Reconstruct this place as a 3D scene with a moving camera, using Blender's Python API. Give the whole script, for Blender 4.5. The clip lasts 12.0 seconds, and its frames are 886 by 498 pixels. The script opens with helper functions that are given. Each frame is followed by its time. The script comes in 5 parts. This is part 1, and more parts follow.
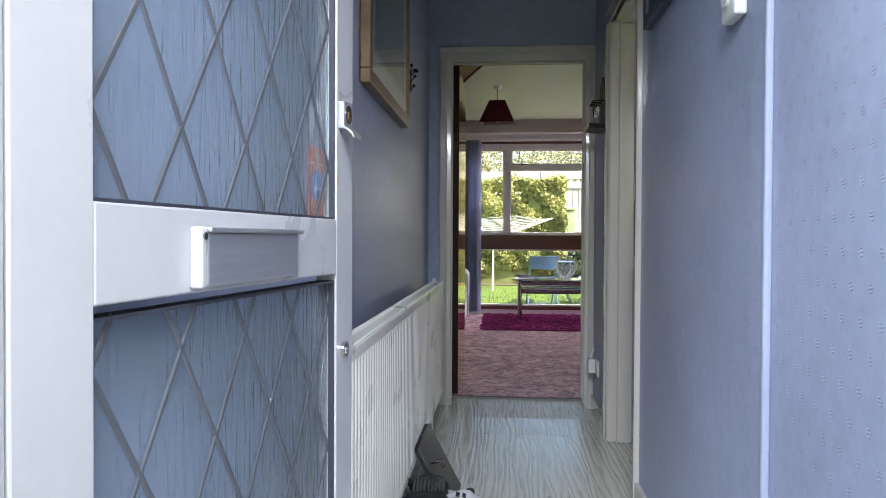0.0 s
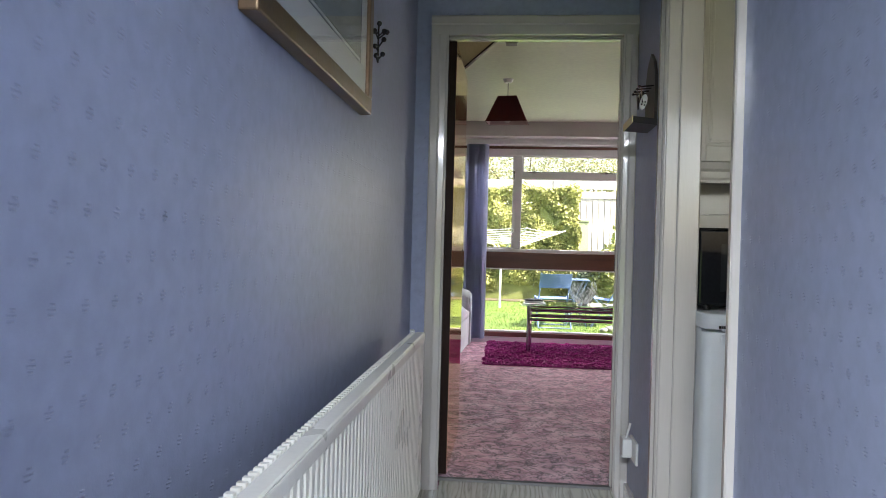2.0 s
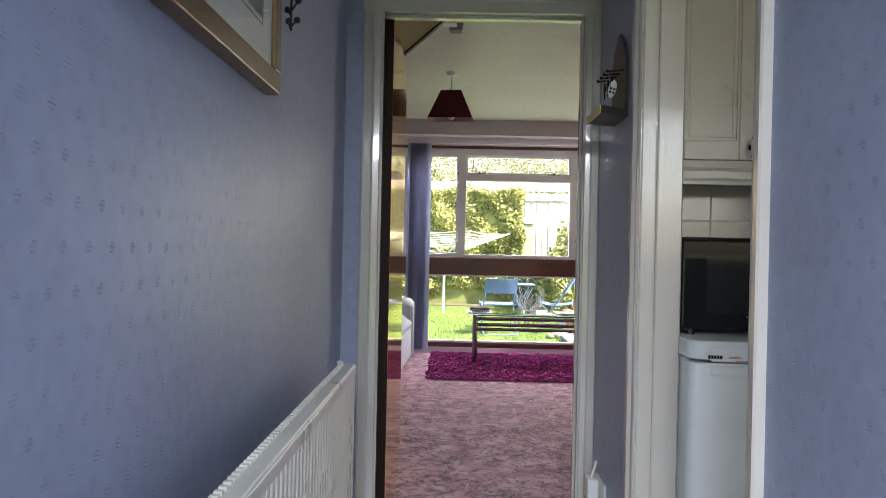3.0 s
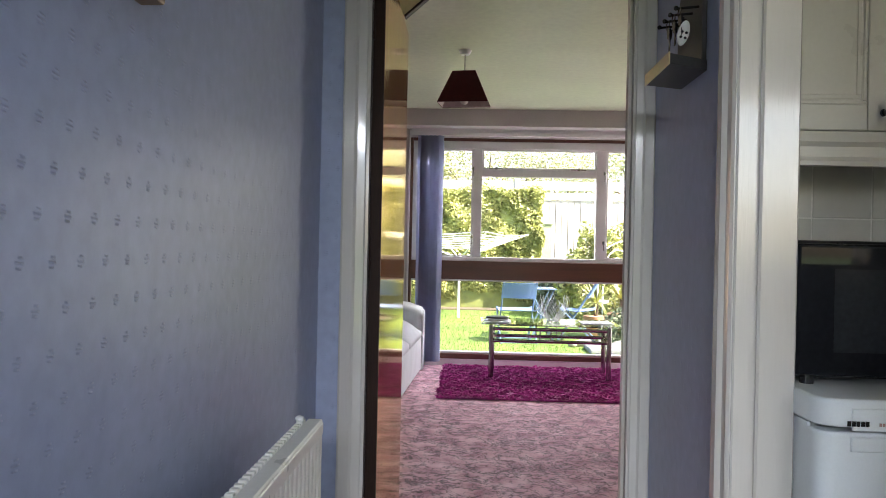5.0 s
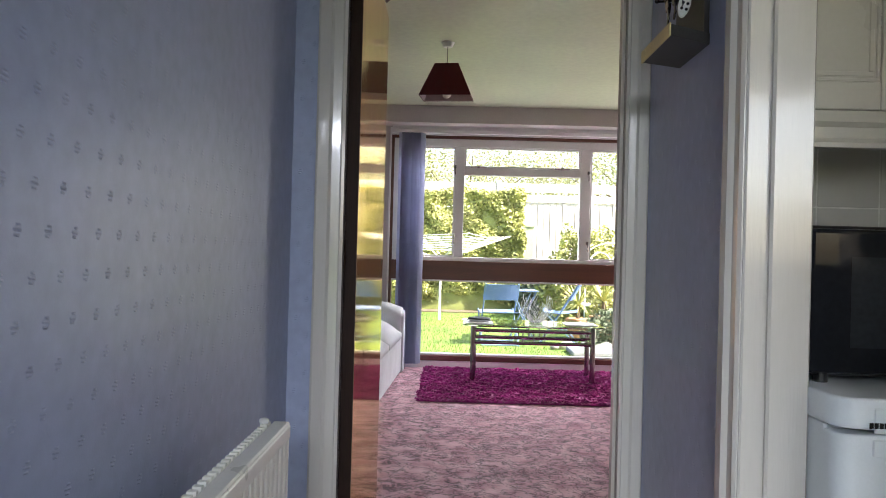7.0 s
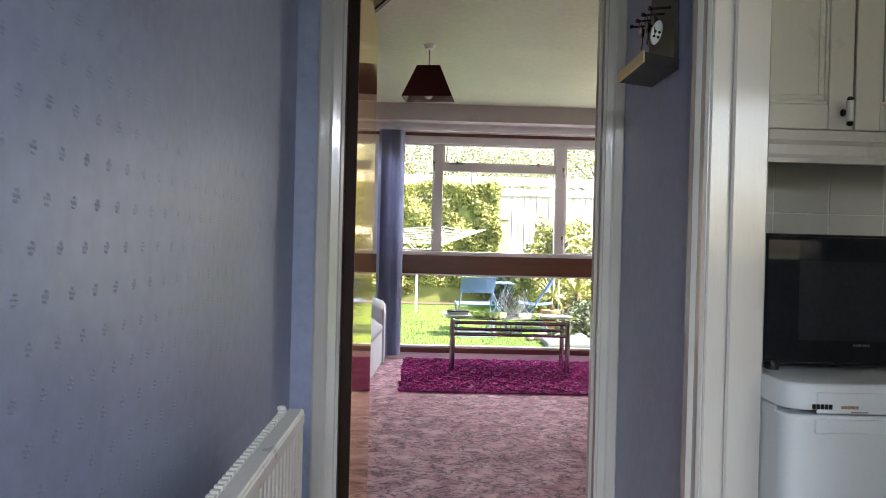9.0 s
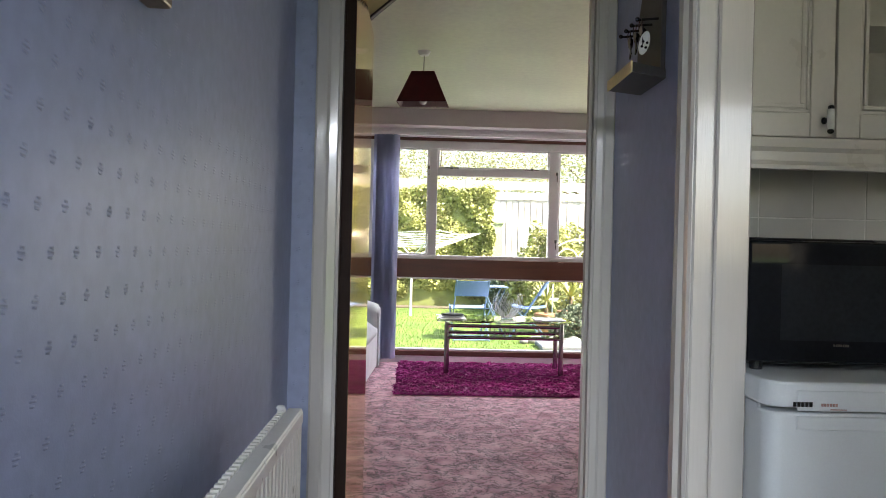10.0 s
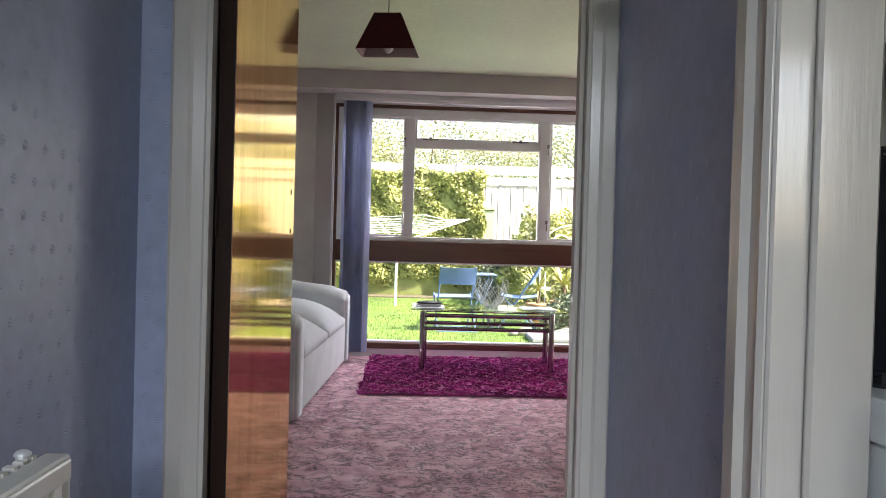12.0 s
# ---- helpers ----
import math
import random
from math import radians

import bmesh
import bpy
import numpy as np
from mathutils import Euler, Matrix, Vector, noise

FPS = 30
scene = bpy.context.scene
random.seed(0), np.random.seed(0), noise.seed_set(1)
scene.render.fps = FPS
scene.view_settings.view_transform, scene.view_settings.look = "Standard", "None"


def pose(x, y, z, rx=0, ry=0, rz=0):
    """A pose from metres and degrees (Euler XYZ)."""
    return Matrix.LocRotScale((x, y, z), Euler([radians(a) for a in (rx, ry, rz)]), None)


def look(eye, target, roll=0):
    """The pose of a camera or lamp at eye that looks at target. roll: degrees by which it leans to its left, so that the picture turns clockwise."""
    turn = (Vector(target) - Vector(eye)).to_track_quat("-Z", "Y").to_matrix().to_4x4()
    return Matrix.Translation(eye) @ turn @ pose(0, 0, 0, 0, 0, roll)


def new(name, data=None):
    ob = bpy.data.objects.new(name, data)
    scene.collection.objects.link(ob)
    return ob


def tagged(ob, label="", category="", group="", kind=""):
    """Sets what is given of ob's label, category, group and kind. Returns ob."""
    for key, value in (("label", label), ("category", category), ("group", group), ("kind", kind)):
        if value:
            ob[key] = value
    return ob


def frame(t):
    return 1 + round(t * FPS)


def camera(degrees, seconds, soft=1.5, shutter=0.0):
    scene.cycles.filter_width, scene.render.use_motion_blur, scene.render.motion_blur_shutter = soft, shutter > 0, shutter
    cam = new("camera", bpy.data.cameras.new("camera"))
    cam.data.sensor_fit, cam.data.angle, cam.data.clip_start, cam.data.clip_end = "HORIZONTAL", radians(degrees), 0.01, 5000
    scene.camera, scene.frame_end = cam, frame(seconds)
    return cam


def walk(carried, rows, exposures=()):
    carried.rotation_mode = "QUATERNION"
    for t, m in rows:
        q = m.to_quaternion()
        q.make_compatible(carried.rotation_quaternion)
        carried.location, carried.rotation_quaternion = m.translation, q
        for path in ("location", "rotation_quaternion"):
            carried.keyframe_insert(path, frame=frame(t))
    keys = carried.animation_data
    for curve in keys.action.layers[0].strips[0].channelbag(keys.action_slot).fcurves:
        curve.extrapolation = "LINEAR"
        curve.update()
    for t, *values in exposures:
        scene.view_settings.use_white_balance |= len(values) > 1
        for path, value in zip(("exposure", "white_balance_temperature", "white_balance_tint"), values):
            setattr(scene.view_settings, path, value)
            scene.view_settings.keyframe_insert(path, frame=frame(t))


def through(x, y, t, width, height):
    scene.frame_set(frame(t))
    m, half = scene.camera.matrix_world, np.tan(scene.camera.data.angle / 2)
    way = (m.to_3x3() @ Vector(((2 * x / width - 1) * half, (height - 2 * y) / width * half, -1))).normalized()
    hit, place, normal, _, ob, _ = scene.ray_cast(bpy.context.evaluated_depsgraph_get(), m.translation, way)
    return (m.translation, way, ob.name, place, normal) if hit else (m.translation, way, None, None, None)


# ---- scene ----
cam = camera(63.4, 12.0, soft=0.8)
PATH = [
    (0, (0.131, 0.09, 0.942), (-0.032, 2.083, 0.912), 0.3),
    (0.5, (0.128, 0.381, 0.954), (-0.082, 2.37, 0.929), 1.1),
    (1, (0.137, 0.682, 1.016), (-0.082, 2.669, 0.997), 0.9),
    (1.5, (0.14, 0.867, 1.073), (-0.082, 2.855, 1.054), 0.9),
    (2, (0.139, 1.137, 1.05), (-0.049, 3.128, 1.037), 1.5),
    (2.5, (0.107, 1.367, 1.077), (0.054, 3.367, 1.075), 1.6),
    (2.7, (0.113, 1.456, 1.081), (0.083, 3.456, 1.076), 1.2),
    (4.3, (0.16, 1.961, 1.097), (0.126, 3.961, 1.1), 1.5),
    (4.5, (0.169, 2.016, 1.091), (0.108, 4.015, 1.088), 1.3),
    (5, (0.143, 2.22, 1.1), (0.067, 4.218, 1.097), 1.2),
    (5.5, (0.131, 2.322, 1.085), (0.038, 4.32, 1.076), 1.4),
    (6, (0.142, 2.348, 1.066), (0.039, 4.345, 1.058), 1.1),
    (6.5, (0.151, 2.36, 1.059), (0.1, 4.36, 1.059), 1.6),
    (7, (0.14, 2.356, 1.065), (0.116, 4.356, 1.073), 1.5),
    (7.5, (0.137, 2.361, 1.048), (0.139, 4.361, 1.048), 1.2),
    (9.3, (0.082, 2.158, 1.094), (0.135, 4.157, 1.08), 1.5),
    (9.5, (0.088, 2.145, 1.091), (0.138, 4.145, 1.097), 1.6),
    (10, (0.084, 2.147, 1.091), (0.15, 4.146, 1.088), 1.4),
    (10.5, (0.087, 2.178, 1.074), (0.168, 4.177, 1.069), 1.3),
    (11, (0.141, 2.311, 1.018), (0.226, 4.309, 1.002), 1.4),
    (11.5, (0.208, 2.581, 1.006), (0.277, 4.58, 0.988), 1.2),
    (12, (0.259, 2.841, 1.008), (0.338, 4.839, 0.981), 1.6),
]
walk(cam, [(t, look(eye, target, roll)) for t, eye, target, roll in PATH], [(0, 1.7), (0.5, 2.0), (1.0, 2.17), (1.5, 2.25), (2.0, 2.2), (2.5, 2.18), (4.5, 2.44), (7.5, 2.41), (10, 2.3), (12, 2.2)])

# ---- world, sun, openings that let the daylight in ----
SUN = Vector((0.62, -0.28, 0.68)).normalized()
world = bpy.data.worlds.new("sky")
scene.world = world
world.use_nodes = True
wn = world.node_tree.nodes
sky = wn.new("ShaderNodeTexSky")
sky.sky_type = "NISHITA"
sky.sun_disc = False
sky.sun_elevation = math.asin(SUN.z)
sky.sun_rotation = math.atan2(SUN.x, SUN.y)
sky.dust_density = 3.0
sky.ozone_density = 0.6
world.node_tree.links.new(sky.outputs[0], wn["Background"].inputs[0])
wn["Background"].inputs[1].default_value = 0.15

sun_data = bpy.data.lights.new("sun", "SUN")
sun_data.energy, sun_data.angle, sun_data.color = 5.0, radians(0.6), (1.0, 0.93, 0.82)
sun = new("sun", sun_data)
sun.matrix_world = look((6, -3, 9), Vector((6, -3, 9)) - SUN)


def window_light(name, eye, target, w, h, watts, color):
    d = bpy.data.lights.new(name, "AREA")
    d.shape, d.size, d.size_y, d.energy, d.color = "RECTANGLE", w, h, watts, color
    o = new(name, d)
    o.matrix_world = look(eye, target)
    return o


window_light("front_door_daylight", (0.05, -0.62, 2.45), (0.15, 1.5, 0.2), 1.4, 1.0, 52, (0.84, 0.90, 1.0))
window_light("kitchen_window_daylight", (1.85, 0.72, 1.72), (1.85, 4, 1.25), 0.95, 0.6, 0.70, (1.0, 0.97, 0.95))
window_light("garden_window_daylight", (0.9, 9.45, 2.46), (0.9, 8.0, 0.6), 2.6, 0.45, 25, (0.97, 0.93, 1.0))
# fill lamp added out of view to brighten the living room
window_light("east_fill_lamp", (2.75, 8.84, 1.12), (0.2, 7.6, 0.9), 0.95, 1.9, 6.5, (0.98, 0.96, 0.95))

# ---- materials ----


def principled(name):
    m = bpy.data.materials.new(name)
    m.use_nodes = True
    return m, m.node_tree.nodes, m.node_tree.links, m.node_tree.nodes["Principled BSDF"]


def ramp(nodes, stops):
    r = nodes.new("ShaderNodeValToRGB")
    while len(r.color_ramp.elements) < len(stops):
        r.color_ramp.elements.new(0.5)
    for e, (p, c) in zip(r.color_ramp.elements, stops):
        e.position, e.color = p, (*c, 1)
    return r


def surface(name, col, rough=0.5, metal=0.0, var=0.15, scale=6.0, bump=0.1, fine=90.0, stretch=(1, 1, 1), col2=None, coat=0.0, rvar=0.12, spec=0.5, pieces=0.0, sheen=0.0):
    """Colour varied at two scales, fine relief, uneven gloss."""
    m, n, l, p = principled(name)
    tc = n.new("ShaderNodeTexCoord")
    mp = n.new("ShaderNodeMapping")
    mp.inputs["Scale"].default_value = stretch
    l.new(tc.outputs["Object"], mp.inputs[0])
    big = n.new("ShaderNodeTexNoise")
    big.inputs["Scale"].default_value, big.inputs["Detail"].default_value = scale, 6
    small = n.new("ShaderNodeTexNoise")
    small.inputs["Scale"].default_value, small.inputs["Detail"].default_value = fine, 4
    l.new(mp.outputs[0], big.inputs[0])
    l.new(mp.outputs[0], small.inputs[0])
    mix = n.new("ShaderNodeMath")
    mix.operation = "MULTIPLY_ADD"
    mix.inputs[1].default_value = 0.4
    l.new(small.outputs[0], mix.inputs[0])
    half = n.new("ShaderNodeMath")
    half.operation = "MULTIPLY"
    half.inputs[1].default_value = 0.6
    l.new(big.outputs[0], half.inputs[0])
    l.new(half.outputs[0], mix.inputs[2])
    a = Vector(col) * (1 - var)
    b = Vector(col2) if col2 else Vector(col) * (1 + var)
    r = ramp(n, [(0.36, a), (0.64, b)])
    l.new(mix.outputs[0], r.inputs[0])
    out = r.outputs[0]
    if pieces:
        info = n.new("ShaderNodeObjectInfo")
        hsv = n.new("ShaderNodeHueSaturation")
        mr = n.new("ShaderNodeMapRange")
        mr.inputs[3].default_value, mr.inputs[4].default_value = 1 - pieces, 1 + pieces
        l.new(info.outputs["Random"], mr.inputs[0])
        l.new(mr.outputs[0], hsv.inputs["Value"])
        l.new(out, hsv.inputs["Color"])
        out = hsv.outputs[0]
    l.new(out, p.inputs["Base Color"])
    rr = n.new("ShaderNodeMapRange")
    rr.inputs[3].default_value, rr.inputs[4].default_value = max(0.02, rough - rvar), min(1, rough + rvar)
    l.new(big.outputs[0], rr.inputs[0])
    l.new(rr.outputs[0], p.inputs["Roughness"])
    p.inputs["Metallic"].default_value = metal
    p.inputs["Specular IOR Level"].default_value = spec
    p.inputs["Coat Weight"].default_value = coat
    p.inputs["Coat Roughness"].default_value = 0.08
    p.inputs["Sheen Weight"].default_value = sheen
    if bump:
        bn = n.new("ShaderNodeBump")
        bn.inputs["Strength"].default_value, bn.inputs["Distance"].default_value = bump, 0.004
        l.new(mix.outputs[0], bn.inputs["Height"])
        l.new(bn.outputs[0], p.inputs["Normal"])
    return m


def glass(name, rough=0.0, tint=(1, 1, 1), relief=0.0, scale=20.0, stretch=(1, 1, 1), ior=1.45, through=1.0):
    m, n, l, p = principled(name)
    p.inputs["Base Color"].default_value = (*tint, 1)
    p.inputs["Roughness"].default_value = rough
    p.inputs["Transmission Weight"].default_value = through
    p.inputs["IOR"].default_value = ior
    if relief:
        tc, mp, no, bn = (n.new("ShaderNode" + k) for k in ("TexCoord", "Mapping", "TexNoise", "Bump"))
        mp.inputs["Scale"].default_value = stretch
        no.inputs["Scale"].default_value, no.inputs["Detail"].default_value = scale, 3
        bn.inputs["Strength"].default_value, bn.inputs["Distance"].default_value = relief, 0.01
        l.new(tc.outputs["Object"], mp.inputs[0])
        l.new(mp.outputs[0], no.inputs[0])
        l.new(no.outputs[0], bn.inputs["Height"])
        l.new(bn.outputs[0], p.inputs["Normal"])
    return m


def wallpaper(name, col, across):
    """Blue paper with small embossed sprigs in staggered rows. across: index of the axis that runs along the wall."""
    m, n, l, p = principled(name)
    tc = n.new("ShaderNodeTexCoord")
    sep = n.new("ShaderNodeSeparateXYZ")
    l.new(tc.outputs["Object"], sep.inputs[0])

    def op(kind, a, b=None, c=None):
        o = n.new("ShaderNodeMath")
        o.operation = kind
        for i, v in enumerate((a, b, c)):
            if v is None:
                continue
            if isinstance(v, (int, float)):
                o.inputs[i].default_value = v
            else:
                l.new(v, o.inputs[i])
        return o.outputs[0]

    u = op("DIVIDE", sep.outputs[across], 0.056)
    v = op("DIVIDE", sep.outputs[2], 0.050)
    row = op("FLOOR", v)
    u = op("ADD", u, op("MULTIPLY", op("MODULO", row, 2), 0.5))
    du = op("SUBTRACT", op("FRACT", u), 0.5)
    dv = op("SUBTRACT", op("FRACT", v), 0.5)
    # each sprig is three short raised dashes, the middle one longest
    slant = op("MULTIPLY", du, -0.12)
    motif = None
    for height, half, shift in ((0.13, 0.09, 0.03), (0.02, 0.145, 0.0), (-0.09, 0.10, -0.02)):
        across_ = op("SMOOTH_MIN", op("MAXIMUM", op("MULTIPLY", op("SUBTRACT", half, op("ABSOLUTE", op("SUBTRACT", du, shift))), 14), 0), 1, 0.3)
        along = op("SMOOTH_MIN", op("MAXIMUM", op("MULTIPLY", op("SUBTRACT", 0.036, op("ABSOLUTE", op("SUBTRACT", op("SUBTRACT", dv, slant), height))), 40), 0), 1, 0.3)
        dash = op("MULTIPLY", across_, along)
        motif = dash if motif is None else op("MAXIMUM", motif, dash)
    grain = n.new("ShaderNodeTexNoise")
    grain.inputs["Scale"].default_value, grain.inputs["Detail"].default_value = 260, 3
    l.new(tc.outputs["Object"], grain.inputs[0])
    stain = n.new("ShaderNodeTexNoise")
    stain.inputs["Scale"].default_value, stain.inputs["Detail"].default_value = 2.2, 5
    l.new(tc.outputs["Object"], stain.inputs[0])
    mott = n.new("ShaderNodeTexNoise")
    mott.inputs["Scale"].default_value, mott.inputs["Detail"].default_value = 34, 2
    l.new(tc.outputs["Object"], mott.inputs[0])
    tone = op("SUBTRACT", op("ADD", op("MULTIPLY", stain.outputs[0], 0.6), op("MULTIPLY", mott.outputs[0], 0.4)), op("MULTIPLY", motif, 0.05))
    c = Vector(col)
    r = ramp(n, [(0.35, c * 0.90), (0.65, c * 1.10)])
    l.new(tone, r.inputs[0])
    l.new(r.outputs[0], p.inputs["Base Color"])
    height = op("ADD", op("MULTIPLY", motif, 1.0), op("MULTIPLY", grain.outputs[0], 0.16))
    bn = n.new("ShaderNodeBump")
    bn.inputs["Strength"].default_value, bn.inputs["Distance"].default_value = 0.55, 0.0024
    l.new(height, bn.inputs["Height"])
    l.new(bn.outputs[0], p.inputs["Normal"])
    rr = op("SUBTRACT", op("MULTIPLY_ADD", stain.outputs[0], 0.12, 0.28), op("MULTIPLY", motif, 0.04))
    l.new(rr, p.inputs["Roughness"])
    p.inputs["Specular IOR Level"].default_value = 0.11
    p.inputs["Specular Tint"].default_value = (1.0, 0.9, 0.76, 1)
    return m


BLUE = (0.335, 0.37, 0.505)
M = {
    "paper_y": wallpaper("blue_wallpaper_side", BLUE, 1),
    "paper_x": wallpaper("blue_wallpaper_end", BLUE, 0),
    # green in this paint stands for light thrown up off the lawn
    "ceil_silk": surface("lawn_tinted_ceiling_paint", (0.52, 0.555, 0.40), 0.44, var=0.10, scale=1.7, bump=0.25, fine=26, spec=0.7, rvar=0.1),
    "kitchen_paint": surface("white_kitchen_paint", (0.62, 0.60, 0.57), 0.7, var=0.04, scale=3, bump=0.15),
    "bin_green": surface("pale_green_paint", (0.30, 0.36, 0.22), 0.7, var=0.12, scale=3, bump=0.2),
    "smoked": surface("smoked_oven_glass", (0.018, 0.020, 0.024), 0.08, var=0.2, bump=0, rvar=0.02, spec=0.3),
    "markred": surface("faded_red_print", (0.40, 0.24, 0.22), 0.6),
    "ceil": surface("ceiling_paint", (0.60, 0.61, 0.49), 0.75, var=0.05, scale=3, bump=0.5, fine=45),
    "lining_paper": surface("grey_wallpaper", (0.60, 0.575, 0.55), 0.7, var=0.16, scale=3, bump=0.15),
    "grey_wall": surface("grey_lintel_paint", (0.46, 0.43, 0.42), 0.65, var=0.06, scale=4, bump=0.15),
    "gloss": surface("cream_gloss_paint", (0.54, 0.505, 0.465), 0.20, var=0.025, scale=5, bump=0.32, fine=55, stretch=(3, 3, 0.22), coat=1.0, rvar=0.06),
    "white": surface("white_door_paint", (0.45, 0.455, 0.475), 0.3, var=0.03, scale=4, bump=0.06, fine=60, coat=0.2),
    "upvc": surface("white_window_paint", (0.72, 0.71, 0.70), 0.35, var=0.06, scale=5, bump=0.1),
    "rad": surface("radiator_enamel", (0.76, 0.74, 0.68), 0.3, var=0.05, scale=5, bump=0.05, coat=0.15),
    "beadpaint": surface("pale_blue_paint", (0.31, 0.34, 0.45), 0.6, var=0.06, scale=5, bump=0.2, spec=0.25),
    "dark": surface("dark_gap", (0.03, 0.03, 0.035), 0.7),
    "lead": surface("lead_came", (0.075, 0.082, 0.10), 0.6, metal=0.0, bump=0.3),
    "gasket": surface("black_gasket", (0.03, 0.032, 0.045), 0.5),
    "alu": surface("brushed_aluminium", (0.62, 0.62, 0.64), 0.38, metal=0.9, var=0.08, bump=0.1, fine=150, stretch=(1, 0.05, 1)),
    "chrome": surface("chrome", (0.62, 0.60, 0.58), 0.12, metal=1.0, var=0.04, rvar=0.04, bump=0),
    "steel": surface("dark_polished_steel", (0.28, 0.26, 0.25), 0.18, metal=1.0, var=0.1, rvar=0.05, bump=0),
    "brass": surface("gilt_frame", (0.17, 0.11, 0.06), 0.36, metal=0.6, var=0.18, scale=14, bump=0.15),
    "wood": surface("dark_brown_varnish", (0.94, 0.60, 0.37), 0.08, metal=0.84, var=0.22, scale=3, bump=0.03, fine=30, stretch=(6, 6, 0.35), rvar=0.03),
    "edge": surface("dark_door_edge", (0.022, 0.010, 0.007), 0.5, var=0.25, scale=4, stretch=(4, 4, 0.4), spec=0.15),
    "beam": surface("brown_window_board", (0.11, 0.04, 0.022), 0.4, var=0.22, scale=4, stretch=(0.4, 5, 5), bump=0.1),
    "blind": surface("blue_blind_cloth", (0.42, 0.44, 0.58), 0.75, var=0.1, scale=8, bump=0.2, fine=240),
    "sofa": surface("pale_sofa_velour", (0.54, 0.565, 0.58), 0.85, var=0.1, scale=7, bump=0.25, fine=120, sheen=0.3),
    "shade": surface("dark_red_silk", (0.10, 0.008, 0.014), 0.65, var=0.15, scale=30, bump=0.15, fine=200, stretch=(1, 1, 0.2)),
    "shade_in": surface("pale_shade_lining", (0.62, 0.50, 0.48), 0.7),
    "plastic": surface("white_plastic", (0.72, 0.72, 0.70), 0.4, var=0.03, bump=0.02),
    "blackp": surface("black_plastic", (0.012, 0.012, 0.014), 0.25, var=0.2, bump=0.03, rvar=0.08),
    "blackglass": surface("black_oven_glass", (0.010, 0.011, 0.014), 0.03, var=0.2, bump=0, rvar=0.01, spec=0.22),
    "fridge": surface("white_appliance_enamel", (0.70, 0.73, 0.75), 0.35, var=0.03, bump=0.05, fine=220),
    "cab": surface("cream_cabinet_foil", (0.55, 0.52, 0.47), 0.3, var=0.03, bump=0.03, coat=0.1),
    "tile": surface("white_glazed_tile", (0.60, 0.59, 0.56), 0.12, var=0.03, bump=0.12, fine=18, coat=0.3, pieces=0.05, rvar=0.04),
    "grout": surface("pale_grout", (0.72, 0.71, 0.68), 0.9, bump=0.3),
    "rug": surface("magenta_pile", (0.30, 0.010, 0.165), 0.85, var=0.32, scale=13, bump=0.3, sheen=0.2, col2=(0.56, 0.04, 0.33)),
    "clear": glass("window_glass", ior=1.2),
    "obscure": glass("streaked_glass", 0.16, (0.66, 0.74, 0.79), 0.2, 60, (1, 1, 0.16), through=0.94),
    "tabletop": glass("green_table_glass", 0.0, (0.86, 0.97, 0.92)),
    "crystal": glass("cut_crystal", 0.02, (1, 1, 1), 0.6, 60),
    "orange": surface("orange_sticker", (0.62, 0.13, 0.03), 0.5, var=0.06),
    "stblue": surface("blue_sticker", (0.10, 0.22, 0.52), 0.5, var=0.08),
    "pale": surface("pale_print", (0.70, 0.62, 0.58), 0.5),
    "mat": surface("picture_mount", (0.58, 0.60, 0.60), 0.7, var=0.04, bump=0.05),
    "paintg": surface("dark_teal_print", (0.07, 0.10, 0.11), 0.6, var=0.5, scale=5, col2=(0.20, 0.25, 0.24), bump=0),
    "paintd": surface("dark_picture", (0.03, 0.035, 0.045), 0.4, var=0.5, scale=9, bump=0),
    "slate": surface("slate_frame", (0.05, 0.07, 0.10), 0.35, var=0.2),
    "bagblack": surface("black_nylon", (0.015, 0.015, 0.018), 0.6, var=0.3, bump=0.4, fine=300),
    "baggrey": surface("grey_pale_cloth", (0.50, 0.50, 0.52), 0.8, var=0.1, bump=0.4),
    "panel": surface("dark_brown_leathercloth", (0.055, 0.052, 0.050), 0.45, var=0.2, bump=0.15, fine=200),
    "gold": surface("brass_edge", (0.62, 0.52, 0.28), 0.35, metal=0.5),
    "ashy": surface("grey_painted_wood", (0.20, 0.19, 0.18), 0.5, var=0.12),
    "yellowed": surface("yellowed_board", (0.58, 0.46, 0.24), 0.5, var=0.08),
    "render": surface("pebbledash", (0.55, 0.52, 0.47), 0.9, bump=0.6, fine=60),
    "paving": surface("concrete_paving", (0.34, 0.33, 0.31), 0.9, bump=0.4),
    "soil": surface("soil", (0.10, 0.075, 0.05), 0.95, bump=0.6, fine=30),
    "bark": surface("bark", (0.12, 0.09, 0.06), 0.9, bump=0.6, fine=25),
    "leaf": surface("hedge_leaf", (0.27, 0.29, 0.08), 0.5, var=0.3, scale=2.5, fine=12, bump=0, col2=(0.48, 0.48, 0.17)),
    "leafdark": surface("shaded_inner_leaf", (0.17, 0.19, 0.05), 0.7, var=0.3, bump=0),
    "treeleaf": surface("tree_leaf", (0.26, 0.28, 0.12), 0.6, var=0.25, scale=0.8, fine=6, bump=0, col2=(0.48, 0.45, 0.24)),
    "greyleaf": surface("grey_green_leaf", (0.12, 0.15, 0.09), 0.7, var=0.3, bump=0),
    "fence": surface("pale_fence_board", (0.46, 0.44, 0.40), 0.8, var=0.12, scale=3, bump=0.3, stretch=(6, 6, 0.5), pieces=0.06),
    "terracotta": surface("terracotta", (0.38, 0.20, 0.11), 0.8, var=0.12, bump=0.2),
    "chairblue": surface("blue_garden_canvas", (0.11, 0.175, 0.38), 0.7, var=0.12, bump=0.2, fine=200),
